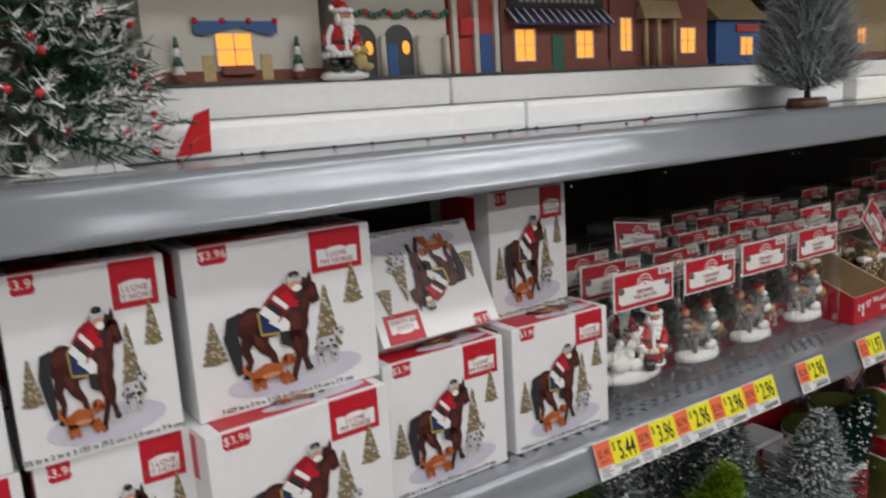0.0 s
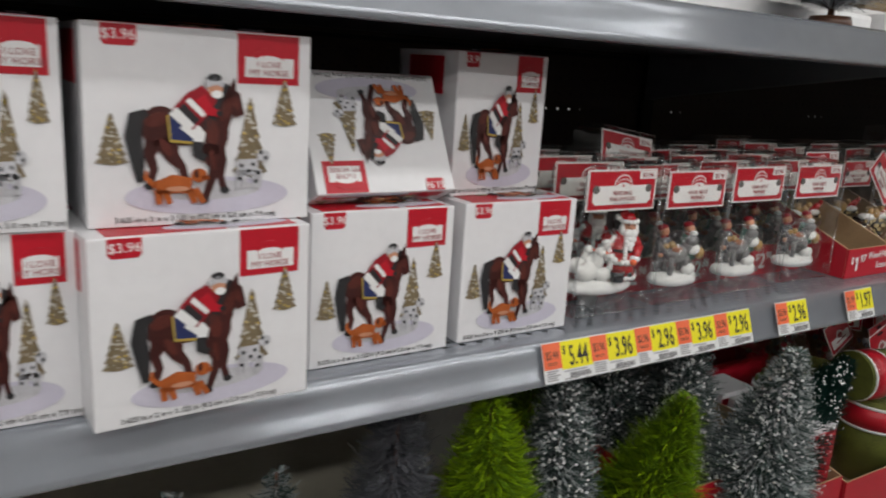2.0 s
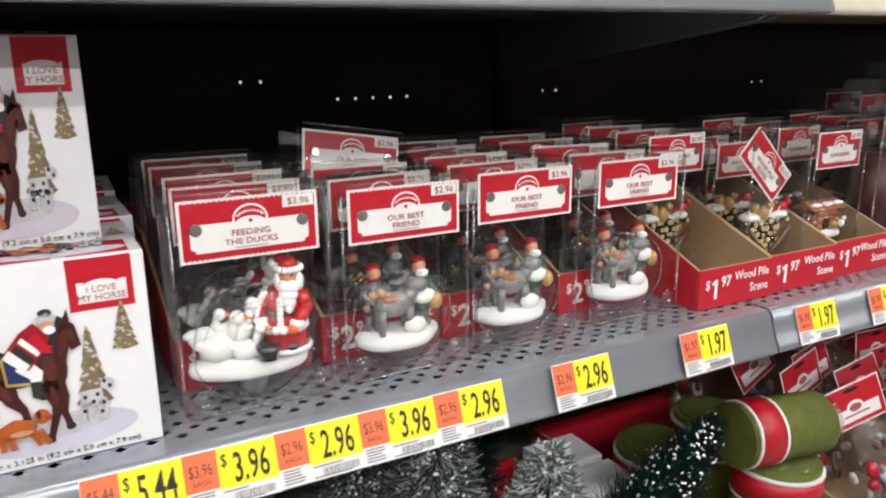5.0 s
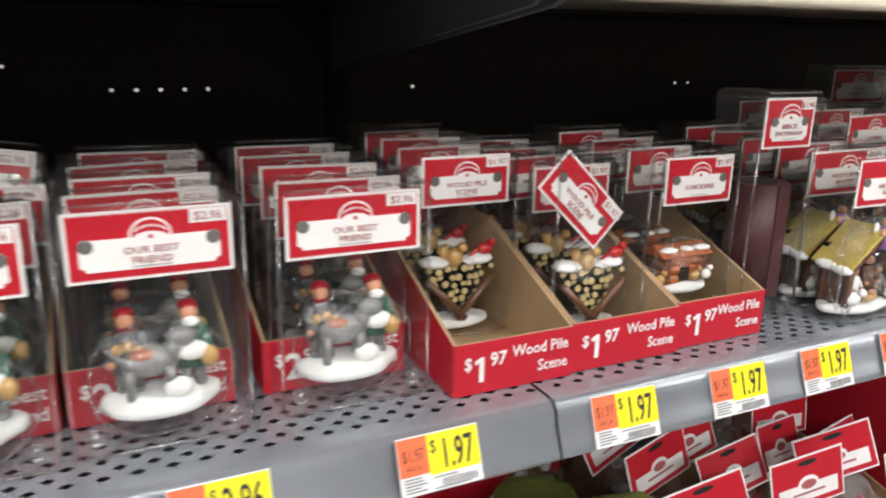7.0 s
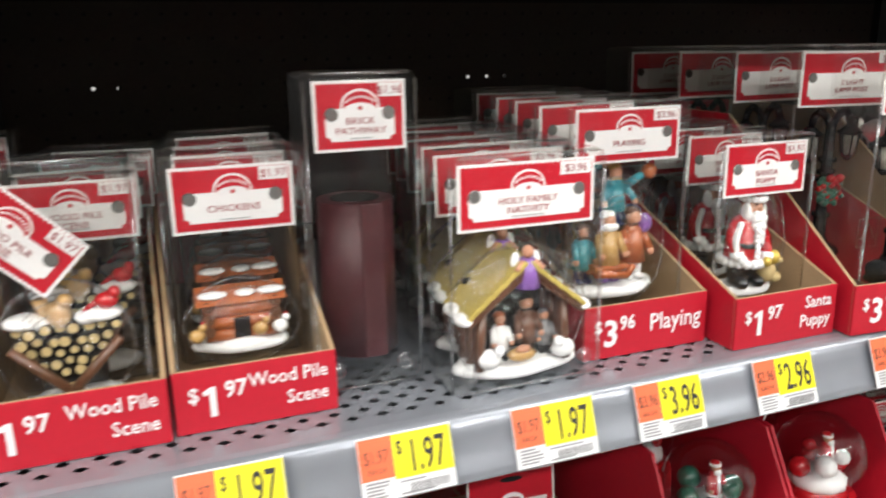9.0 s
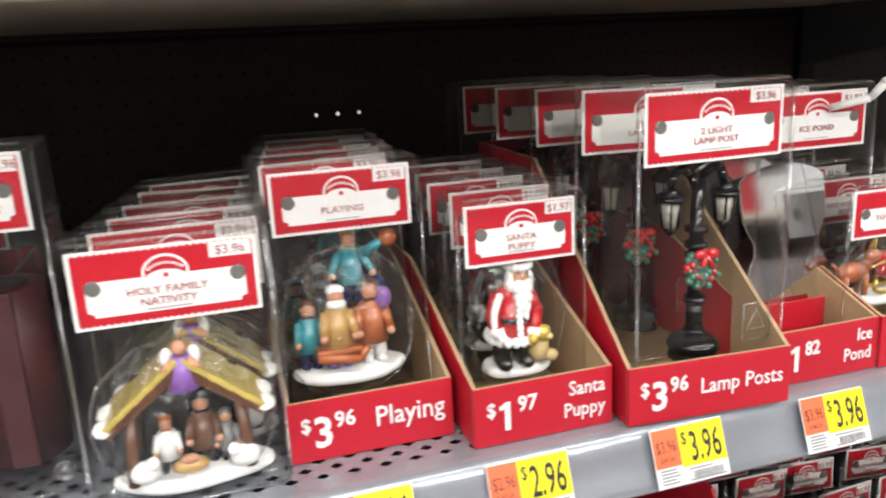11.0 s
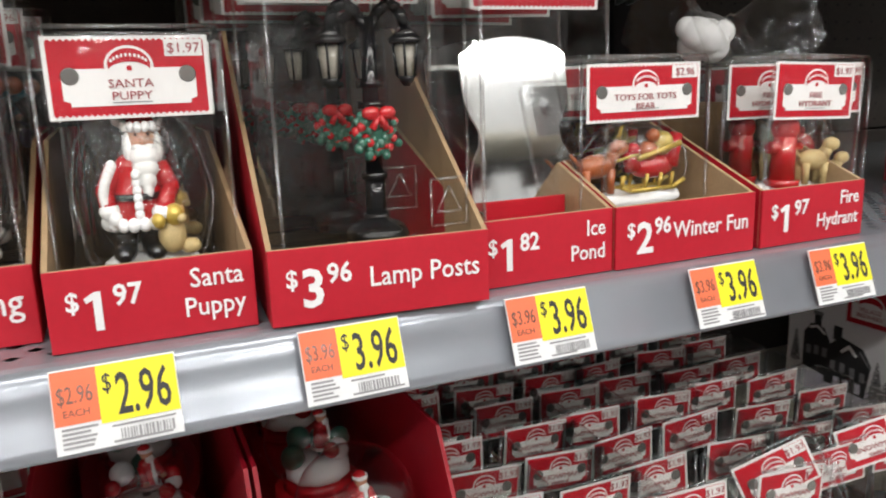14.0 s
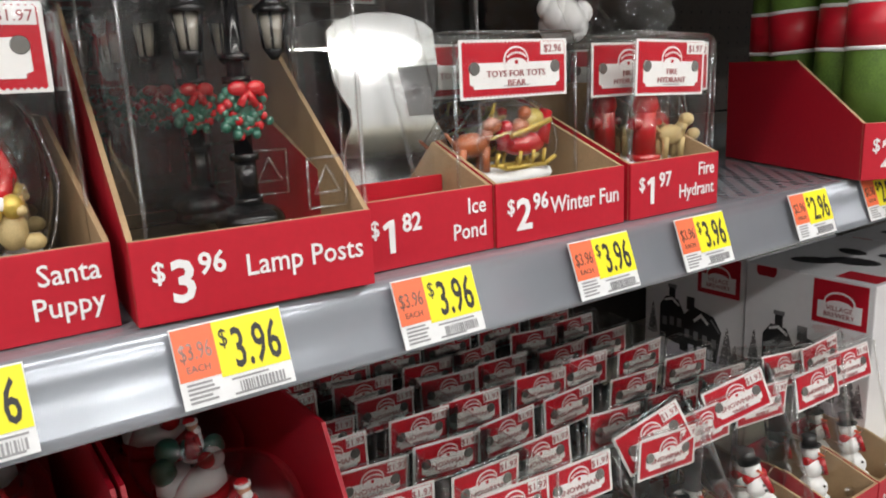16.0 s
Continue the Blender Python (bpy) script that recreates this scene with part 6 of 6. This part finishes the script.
# ---- printed brewery cartons ----
def village_box(m):
    """White carton 155 mm wide and 188 mm high, its printed end towards its own -y."""
    root = thing("village_box", "white carton printed with black snowy brewery houses", "box", "village cartons", m)
    W_, H_, D_ = 0.155, 0.188, 0.21
    bm = bmesh.new()
    box(bm, 0, W_, 0, D_, 0, H_, 0, 0.0015)
    part("carton", bm, M_BOXW, root)
    bm = bmesh.new()
    n = 18
    flat(bm, [(0.086 + 0.062 * i / (2 * n), 0.134 + (0.0012 if i % 2 else 0)) for i in range(2 * n + 1)] + [(0.148, 0.185), (0.086, 0.185)], -0.0003)
    part("red_label", bm, M_RED, root)
    bm = bmesh.new()
    flat(bm, [(0.014, 0.187), (0.014, 0.180), (0.017, 0.175), (0.037, 0.175), (0.040, 0.180), (0.040, 0.187)], -0.0003)
    part("price_corner", bm, M_RED, root)
    bm = bmesh.new()
    flat(bm, quad(0.092, 0.142, 0.141, 0.161), -0.0007)
    flat(bm, oval(0.117, 0.161, 0.018, 0.013, 18), -0.0009)
    part("label_panel", bm, M_WHITE, root)
    bm = bmesh.new()
    a1 = [(0.117 + 0.016 * math.cos(t), 0.161 + 0.0105 * math.sin(t)) for t in [math.pi * (0.05 + 0.9 * i / 12) for i in range(13)]]
    a2 = [(0.117 + 0.015 * math.cos(t), 0.158 + 0.0060 * math.sin(t)) for t in [math.pi * (0.05 + 0.9 * i / 12) for i in range(13)]]
    flat(bm, a1 + a2[::-1], -0.0012)
    part("badge", bm, M_RED, root)
    lettering("VILLAGE", 0.117, -0.0012, 0.1515, 0.0080, M_TITLE, root)
    lettering("BREWERY", 0.117, -0.0012, 0.1440, 0.0080, M_TITLE, root)
    bm = bmesh.new()
    flat(bm, oval(0.080, 0.040, 0.072, 0.016, 26), -0.0003, 2)
    for cx, z0, h, w in ((0.014, 0.060, 0.045, 0.018), (0.132, 0.040, 0.055, 0.024), (0.144, 0.034, 0.040, 0.018)):
        fir(bm, cx, z0, h, w, -0.0003, 1, (0, 1, 3))
    # tall house with chimney, and the long low house in front of it
    flat(bm, [(0.026, 0.058), (0.066, 0.052), (0.066, 0.098), (0.056, 0.116), (0.036, 0.118), (0.026, 0.104)], -0.0005, 0)
    flat(bm, quad(0.041, 0.051, 0.116, 0.134), -0.0005, 0)
    flat(bm, quad(0.039, 0.053, 0.131, 0.136), -0.0007, 1)
    flat(bm, [(0.060, 0.046), (0.118, 0.042), (0.124, 0.086), (0.112, 0.104), (0.080, 0.112), (0.060, 0.092)], -0.0007, 0)
    flat(bm, quad(0.070, 0.082, 0.106, 0.124), -0.0007, 0)
    limb(bm, [(0.082, 0.092), (0.093, 0.102), (0.104, 0.092)], [0.002, 0.003, 0.002], -0.0009, 3)
    limb(bm, [(0.034, 0.112), (0.046, 0.116), (0.058, 0.108)], [0.0015, 0.002, 0.0015], -0.0009, 3)
    limb(bm, [(0.108, 0.100), (0.122, 0.084)], [0.0012, 0.0012], -0.0009, 1)
    for a, b in ((0.031, 0.076), (0.043, 0.078), (0.055, 0.078), (0.068, 0.066), (0.082, 0.066), (0.096, 0.064), (0.110, 0.062)):
        flat(bm, quad(a, a + 0.007, b, b + 0.012), -0.0009, 1)
    for a in (0.074, 0.088, 0.104):
        flat(bm, quad(a, a + 0.008, 0.045, 0.058), -0.0009, 2)
    part("picture", bm, [M_INK, M_GREYA, M_DRIFT, M_WHITE], root, "printed dark snowy houses")
    bm = bmesh.new()
    lid = Matrix.Translation((0, 0, H_)) @ Matrix.Rotation(radians(-90), 4, "X")
    for cx, cz, rx, rz, t in ((0.050, 0.060, 0.026, 0.016, 0.5), (0.085, 0.085, 0.030, 0.018, 0.2), (0.060, 0.130, 0.020, 0.012, -0.4), (0.110, 0.140, 0.022, 0.012, 0.3)):
        flat(bm, oval(cx, cz, rx, rz, 12, t), -0.0003, 0)
    flat(bm, quad(0.105, 0.150, 0.010, 0.040), -0.0003, 1)
    bmesh.ops.transform(bm, matrix=lid, verts=bm.verts[:])
    part("top_print", bm, [M_INK, M_RED], root, "dark print on the lid")
    return root


vb = village_box(pose(1.390, 0.205, ZL, 0, 0, -90))
copy_thing(vb, pose(1.392, 0.364, ZL, 0, 0, -89))
for k in range(3):
    copy_thing(vb, pose(1.606 + 0.213 * k, 0.205, ZL, 0, 0, -90))

# ---- upper shelf: lit village on foam snow ----
ZU = Z_UP + 0.0006


def foam(x0, x1, y0, y1, z0, z1, label):
    bm = bmesh.new()
    n = int((x1 - x0) / 0.03)
    rs = random.Random(int(y0 * 1000))
    box(bm, x0, x1, y0, y1, z0, z1, 0, 0.006)
    bmesh.ops.bisect_plane(bm, geom=bm.verts[:] + bm.edges[:] + bm.faces[:], plane_co=((x0 + x1) / 2, 0, 0), plane_no=(1, 0, 0))
    return tagged(part("snow_foam", bm, M_SNOW, smooth=False), label, "display base")


for a, b in ((-1.215, -0.61), (-0.608, -0.004)):
    foam(a, b, 0.115, 0.515, ZU, ZU + 0.030, "white foam snow slab on upper shelf")
    foam(a, b, 0.255, 0.514, ZU + 0.0305, ZU + 0.063, "white foam snow step under village houses")
foam(0.004, 1.21, 0.10, 0.515, ZU, ZU + 0.034, "white foam snow slab on upper shelf")
foam(0.004, 1.21, 0.26, 0.514, ZU + 0.0345, ZU + 0.063, "white foam snow step under village houses")
ZH = ZU + 0.0635


def window(root, x, z, w, h, lit=True, frame_m=None):
    bm = bmesh.new()
    box(bm, x - w / 2, x + w / 2, -0.0012, 0.0, z, z + h)
    pane = part("window", bm, M_WINDOW if lit else M_HDARK, root, "glowing amber pane" if lit else "dark pane")
    bm = bmesh.new()
    t = 0.0022
    for a, b, c, d in ((x - w / 2 - t, x + w / 2 + t, z - t, z), (x - w / 2 - t, x + w / 2 + t, z + h, z + h + t), (x - w / 2 - t, x - w / 2, z, z + h), (x + w / 2, x + w / 2 + t, z, z + h),
                       (x - 0.0007, x + 0.0007, z, z + h), (x - w / 2, x + w / 2, z + h * 0.5 - 0.0007, z + h * 0.5 + 0.0007)):
        box(bm, a, b, -0.003, 0.001, c, d)
    part("window_frame", bm, frame_m or M_HWHITE, pane)


def house(x0, x1, y, wallm, h, label, roofm=None, brick=True, depth=0.10):
    root = thing("village_house", label, "model house", "lit village houses", pose((x0 + x1) / 2, y, ZH))
    w = x1 - x0
    bm = bmesh.new()
    box(bm, -w / 2, w / 2, 0, depth, 0.008, h, 0, 0.001)
    part("wall", bm, wallm, root)
    bm = bmesh.new()
    box(bm, -w / 2 - 0.006, w / 2 + 0.006, -0.022, depth, 0, 0.008, 0, 0.002)
    part("plinth", bm, M_HDARK, root)
    bm = bmesh.new()
    prism_roof(bm, -w / 2 - 0.008, w / 2 + 0.008, -0.012, depth + 0.01, h + 0.0006, h + 0.06, 0)
    part("roof", bm, roofm or M_SNOW, root)
    if brick:
        bm = bmesh.new()
        box(bm, -w / 2 - 0.001, w / 2 + 0.001, -0.0015, 0.004, 0.008, 0.022)
        part("brick_skirt", bm, M_HBRICK, root)
    return root


h1 = house(-0.930, -0.715, 0.385, M_HWHITE, 0.135, "white village house with blue swag and lit window")
window(h1, -0.005, 0.028, 0.042, 0.036)
bm = bmesh.new()
flat(bm, [(-0.052, 0.078), (0.048, 0.078), (0.048, 0.064), (0.036, 0.062), (0.0, 0.072), (-0.04, 0.062), (-0.052, 0.064)], -0.0035, 0, 0.003)
for x in (-0.05, -0.018, 0.014, 0.046):
    ball(bm, (x, -0.006, 0.078), 0.004, 1, 8, 6)
part("swag", bm, [M_HBLUE, M_COAT], h1, "blue garland with red bows")
bm = bmesh.new()
for x in (-0.037, 0.033):
    box(bm, x - 0.007, x + 0.007, -0.002, 0, 0.010, 0.040)
part("door", bm, M_LOG, h1, "pale yellow narrow door")
bm = bmesh.new()
for x in (-0.075, 0.070):
    for k in range(4):
        rod(bm, (x, -0.010, 0.018 + k * 0.010), (x, -0.010, 0.030 + k * 0.010), 0.008 - 0.0015 * k, 0.002, 0 if k % 2 else 1, 10)
    rod(bm, (x, -0.010, 0.006), (x, -0.010, 0.018), 0.006, 0.008, 2, 10)
part("potted_fir", bm, [M_GREENC, M_SNOW, M_HBRICK], h1)
box_b = bmesh.new()
box(box_b, -0.024, 0.016, -0.010, -0.003, 0.016, 0.027, 0, 0.002)
part("flower_box", box_b, M_HBRICK, h1)

h2 = house(-0.690, -0.525, 0.385, M_HWHITE, 0.150, "white arcaded village shop with garland", brick=False)
for x in (-0.052, 0.004):
    # flat sheet, coloured dark for the shade inside an arched opening
    bm = bmesh.new()
    flat(bm, [(x - 0.022, 0.008), (x + 0.022, 0.008)] + [(x + 0.022 * math.cos(t), 0.055 + 0.020 * math.sin(t)) for t in [math.pi * i / 10 for i in range(11)]], -0.001)
    part("arch", bm, M_HDARK, h2, "flat arch coloured dark like a shaded recess")
    bm = bmesh.new()
    box(bm, x - 0.018, x - 0.003, -0.003, -0.0015, 0.009, 0.050)
    part("door", bm, M_HBLUE, h2, "blue door")
    bm = bmesh.new()
    ball(bm, (x + 0.010, -0.003, 0.045), (0.006, 0.001, 0.009), 0, 8, 6)
    part("window", bm, M_WINDOW, h2, "small amber lamp glow")
for x in (-0.078, -0.024, 0.032, 0.076):
    bm = bmesh.new()
    rod(bm, (x, -0.008, 0.008), (x, -0.008, 0.060), 0.005, 0.004, 0, 10)
    part("column", bm, M_HWHITE, h2)
bm = bmesh.new()
for k in range(24):
    x = -0.08 + 0.16 * k / 23
    ball(bm, (x, -0.006, 0.092 - 0.006 * abs(math.sin(k * 0.68))), 0.0042, 1 if k % 5 == 0 else 0, 7, 5)
part("garland", bm, [M_GREENC, M_COAT], h2)

h3 = house(-0.520, -0.435, 0.385, M_HRED, 0.160, "narrow red village house with blue door", brick=False)
bm = bmesh.new()
box(bm, 0.008, 0.030, -0.002, 0, 0.008, 0.062)
part("door", bm, M_HBLUE, h3, "blue door")
bm = bmesh.new()
for x in (-0.036, 0.0, 0.036):
    box(bm, x - 0.004, x + 0.004, -0.006, 0.001, 0.008, 0.15, 0, 0.001)
part("pilaster", bm, M_HWHITE, h3)
bm = bmesh.new()
box(bm, -0.03, -0.006, -0.010, 0, 0.060, 0.085, 0, 0.003)
part("awning", bm, M_COAT, h3, "red awning")

h4 = house(-0.430, -0.215, 0.385, M_HBRICK, 0.160, "dark brick village gift shop with striped awning")
window(h4, -0.065, 0.024, 0.036, 0.044)
window(h4, 0.055, 0.026, 0.034, 0.040)
bm = bmesh.new()
box(bm, -0.012, 0.012, -0.002, 0, 0.008, 0.060)
part("door", bm, M_GREENC, h4, "green shop door")
bm = bmesh.new()
prism(bm, [(-0.024, 0.076), (0.0, 0.098), (0.0, 0.094), (-0.024, 0.073)], -0.10, 0.10, 0, 0)
aw = part("awning", bm, M_NAVY, h4, "navy awning")
bm = bmesh.new()
for k in range(13):
    x = -0.096 + 0.016 * k
    prism(bm, [(-0.0255, 0.0765), (-0.001, 0.0988), (-0.001, 0.0982), (-0.0255, 0.0755)], x - 0.0016, x + 0.0016, 0, 0)
part("stripe", bm, M_HWHITE, aw)
bm = bmesh.new()
box(bm, -0.095, 0.095, -0.004, 0, 0.100, 0.122, 0, 0.001)
sg = part("sign_board", bm, M_INK, h4)
bm = bmesh.new()
for k in range(13):
    flat(bm, quad(-0.075 + k * 0.0118, -0.068 + k * 0.0118, 0.107, 0.115), -0.0042)
part("sign_bars", bm, M_GREYINK, sg)

h5 = house(-0.205, 0.035, 0.39, M_HBRICK, 0.140, "brick village house with white porch columns", roofm=M_HDARK)
window(h5, 0.066, 0.030, 0.036, 0.040, True)
window(h5, -0.086, 0.036, 0.024, 0.050, True)
bm = bmesh.new()
for x in (-0.050, -0.020, 0.018):
    rod(bm, (x, -0.012, 0.008), (x, -0.012, 0.085), 0.0045, 0.004, 0, 10)
prism_roof(bm, -0.06, 0.03, -0.02, 0.004, 0.085, 0.115, 0)
part("porch", bm, M_HTAN, h5)
bm = bmesh.new()
box(bm, -0.045, -0.022, -0.002, 0, 0.008, 0.070)
part("door", bm, M_BROWN, h5, "brown panelled door")

h6 = house(0.060, 0.190, 0.39, M_HBLUE, 0.085, "blue and ochre village shop with lit window", roofm=M_HTAN, brick=False)
window(h6, 0.020, 0.024, 0.034, 0.030)
bm = bmesh.new()
box(bm, -0.01, 0.055, -0.004, 0, 0.064, 0.078, 0, 0.001)
part("sign_board", bm, M_HRED, h6)
h7 = house(0.430, 0.640, 0.39, M_HTAN, 0.15, "tan village house with small lit windows", roofm=M_HDARK)
window(h7, 0.0, 0.04, 0.03, 0.03)

root = thing("santa_figure", "small red-suited bearded figure with sack", "figurine", "", pose(-0.705, 0.330, ZH))
bm = bmesh.new()
used = fig_santa(bm)
part("figurine", bm, used, root)

brush_tree(pose(-0.195, 0.055, ZU), 0.27, 0.080, 14000, [M_SILVER, M_FROST], "grey glittery brush tree on upper shelf", seed=21)

# snowy berry tree standing on the foam
root = thing("berry_tree", "flocked green fir with red berries and paper tag", "artificial tree", "", pose(-1.085, 0.105, ZU + 0.0005))
bm = bmesh.new()
rod(bm, (0, 0, 0), (0, 0, 0.28), 0.010, 0.004, 0, 8)
part("trunk", bm, M_BROWN, root)
rs = random.Random(77)
V, F, I = [], [], []
bmb = bmesh.new()
for k in range(620):
    u = rs.random() ** 0.8
    z = 0.02 + 0.27 * (1 - u)
    a = rs.uniform(0, 6.2832)
    L = 0.030 + 0.088 * u * rs.uniform(0.75, 1.05)
    p0 = Vector((0, 0, z))
    p1 = Vector((math.cos(a) * L, math.sin(a) * L, z - 0.012 + rs.uniform(-0.01, 0.014)))
    for j in range(42):
        f = rs.uniform(0.25, 1.0)
        b = p0.lerp(p1, f)
        dirv = Vector((rs.uniform(-1, 1), rs.uniform(-1, 1), rs.uniform(-0.6, 1))).normalized() * rs.uniform(0.008, 0.015) + (p1 - p0).normalized() * 0.007
        side = dirv.cross(Vector((rs.uniform(-1, 1), rs.uniform(-1, 1), 0.3))).normalized() * 0.0010
        i = len(V)
        V += [b - side, b + side, b + dirv]
        F.append((i, i + 1, i + 2))
        I.append(1 if rs.random() < (0.62 if f > 0.62 and dirv.z > -0.001 else 0.05) else 0)
    if rs.random() < 0.14:
        ball(bmb, tuple(p1), 0.0030, 0, 8, 6)
me = bpy.data.meshes.new("needles")
me.from_pydata([tuple(v) for v in V], [], F)
M_NEEDLE = mat("fir_needle", (0.012, 0.045, 0.020), 0.5, 0, 0.3, 40)
me.materials.append(M_NEEDLE)
me.materials.append(M_SNOW)
me.polygons.foreach_set("material_index", I)
ob = new("needles", me)
ob.parent = root
part("berries", bmb, M_COAT, root, "red berries")
bm = bmesh.new()
flat(bm, [(0.100, 0.004), (0.128, 0.006), (0.130, 0.040), (0.118, 0.036)], -0.02, 0, 0.001)
part("paper_tag", bm, M_COAT, root, "red paper tag")
bm = bmesh.new()
flat(bm, [(-0.02, 0.0), (0.06, 0.0), (0.05, 0.006), (0.0, 0.004)], -0.06, 0, 0.004)
part("label_slip", bm, M_WHITE, root)

# crumbs of dirt and berries on the shelf deck
for k in range(16):
    bm = bmesh.new()
    ball(bm, (0, 0, 0.0016), (rs.uniform(0.0015, 0.004), rs.uniform(0.0015, 0.003), 0.0016), 0, 6, 4)
    o = part("crumb", bm, M_COAT if k % 6 == 0 else M_HDARK)
    o.matrix_basis = pose(-0.98 + 0.04 * k + rs.uniform(-0.015, 0.015), rs.uniform(0.03, 0.108), ZU)
    tagged(o, "tiny dark crumb fallen on shelf" if k % 6 else "fallen red berry on shelf", "crumb", "crumbs on shelf")
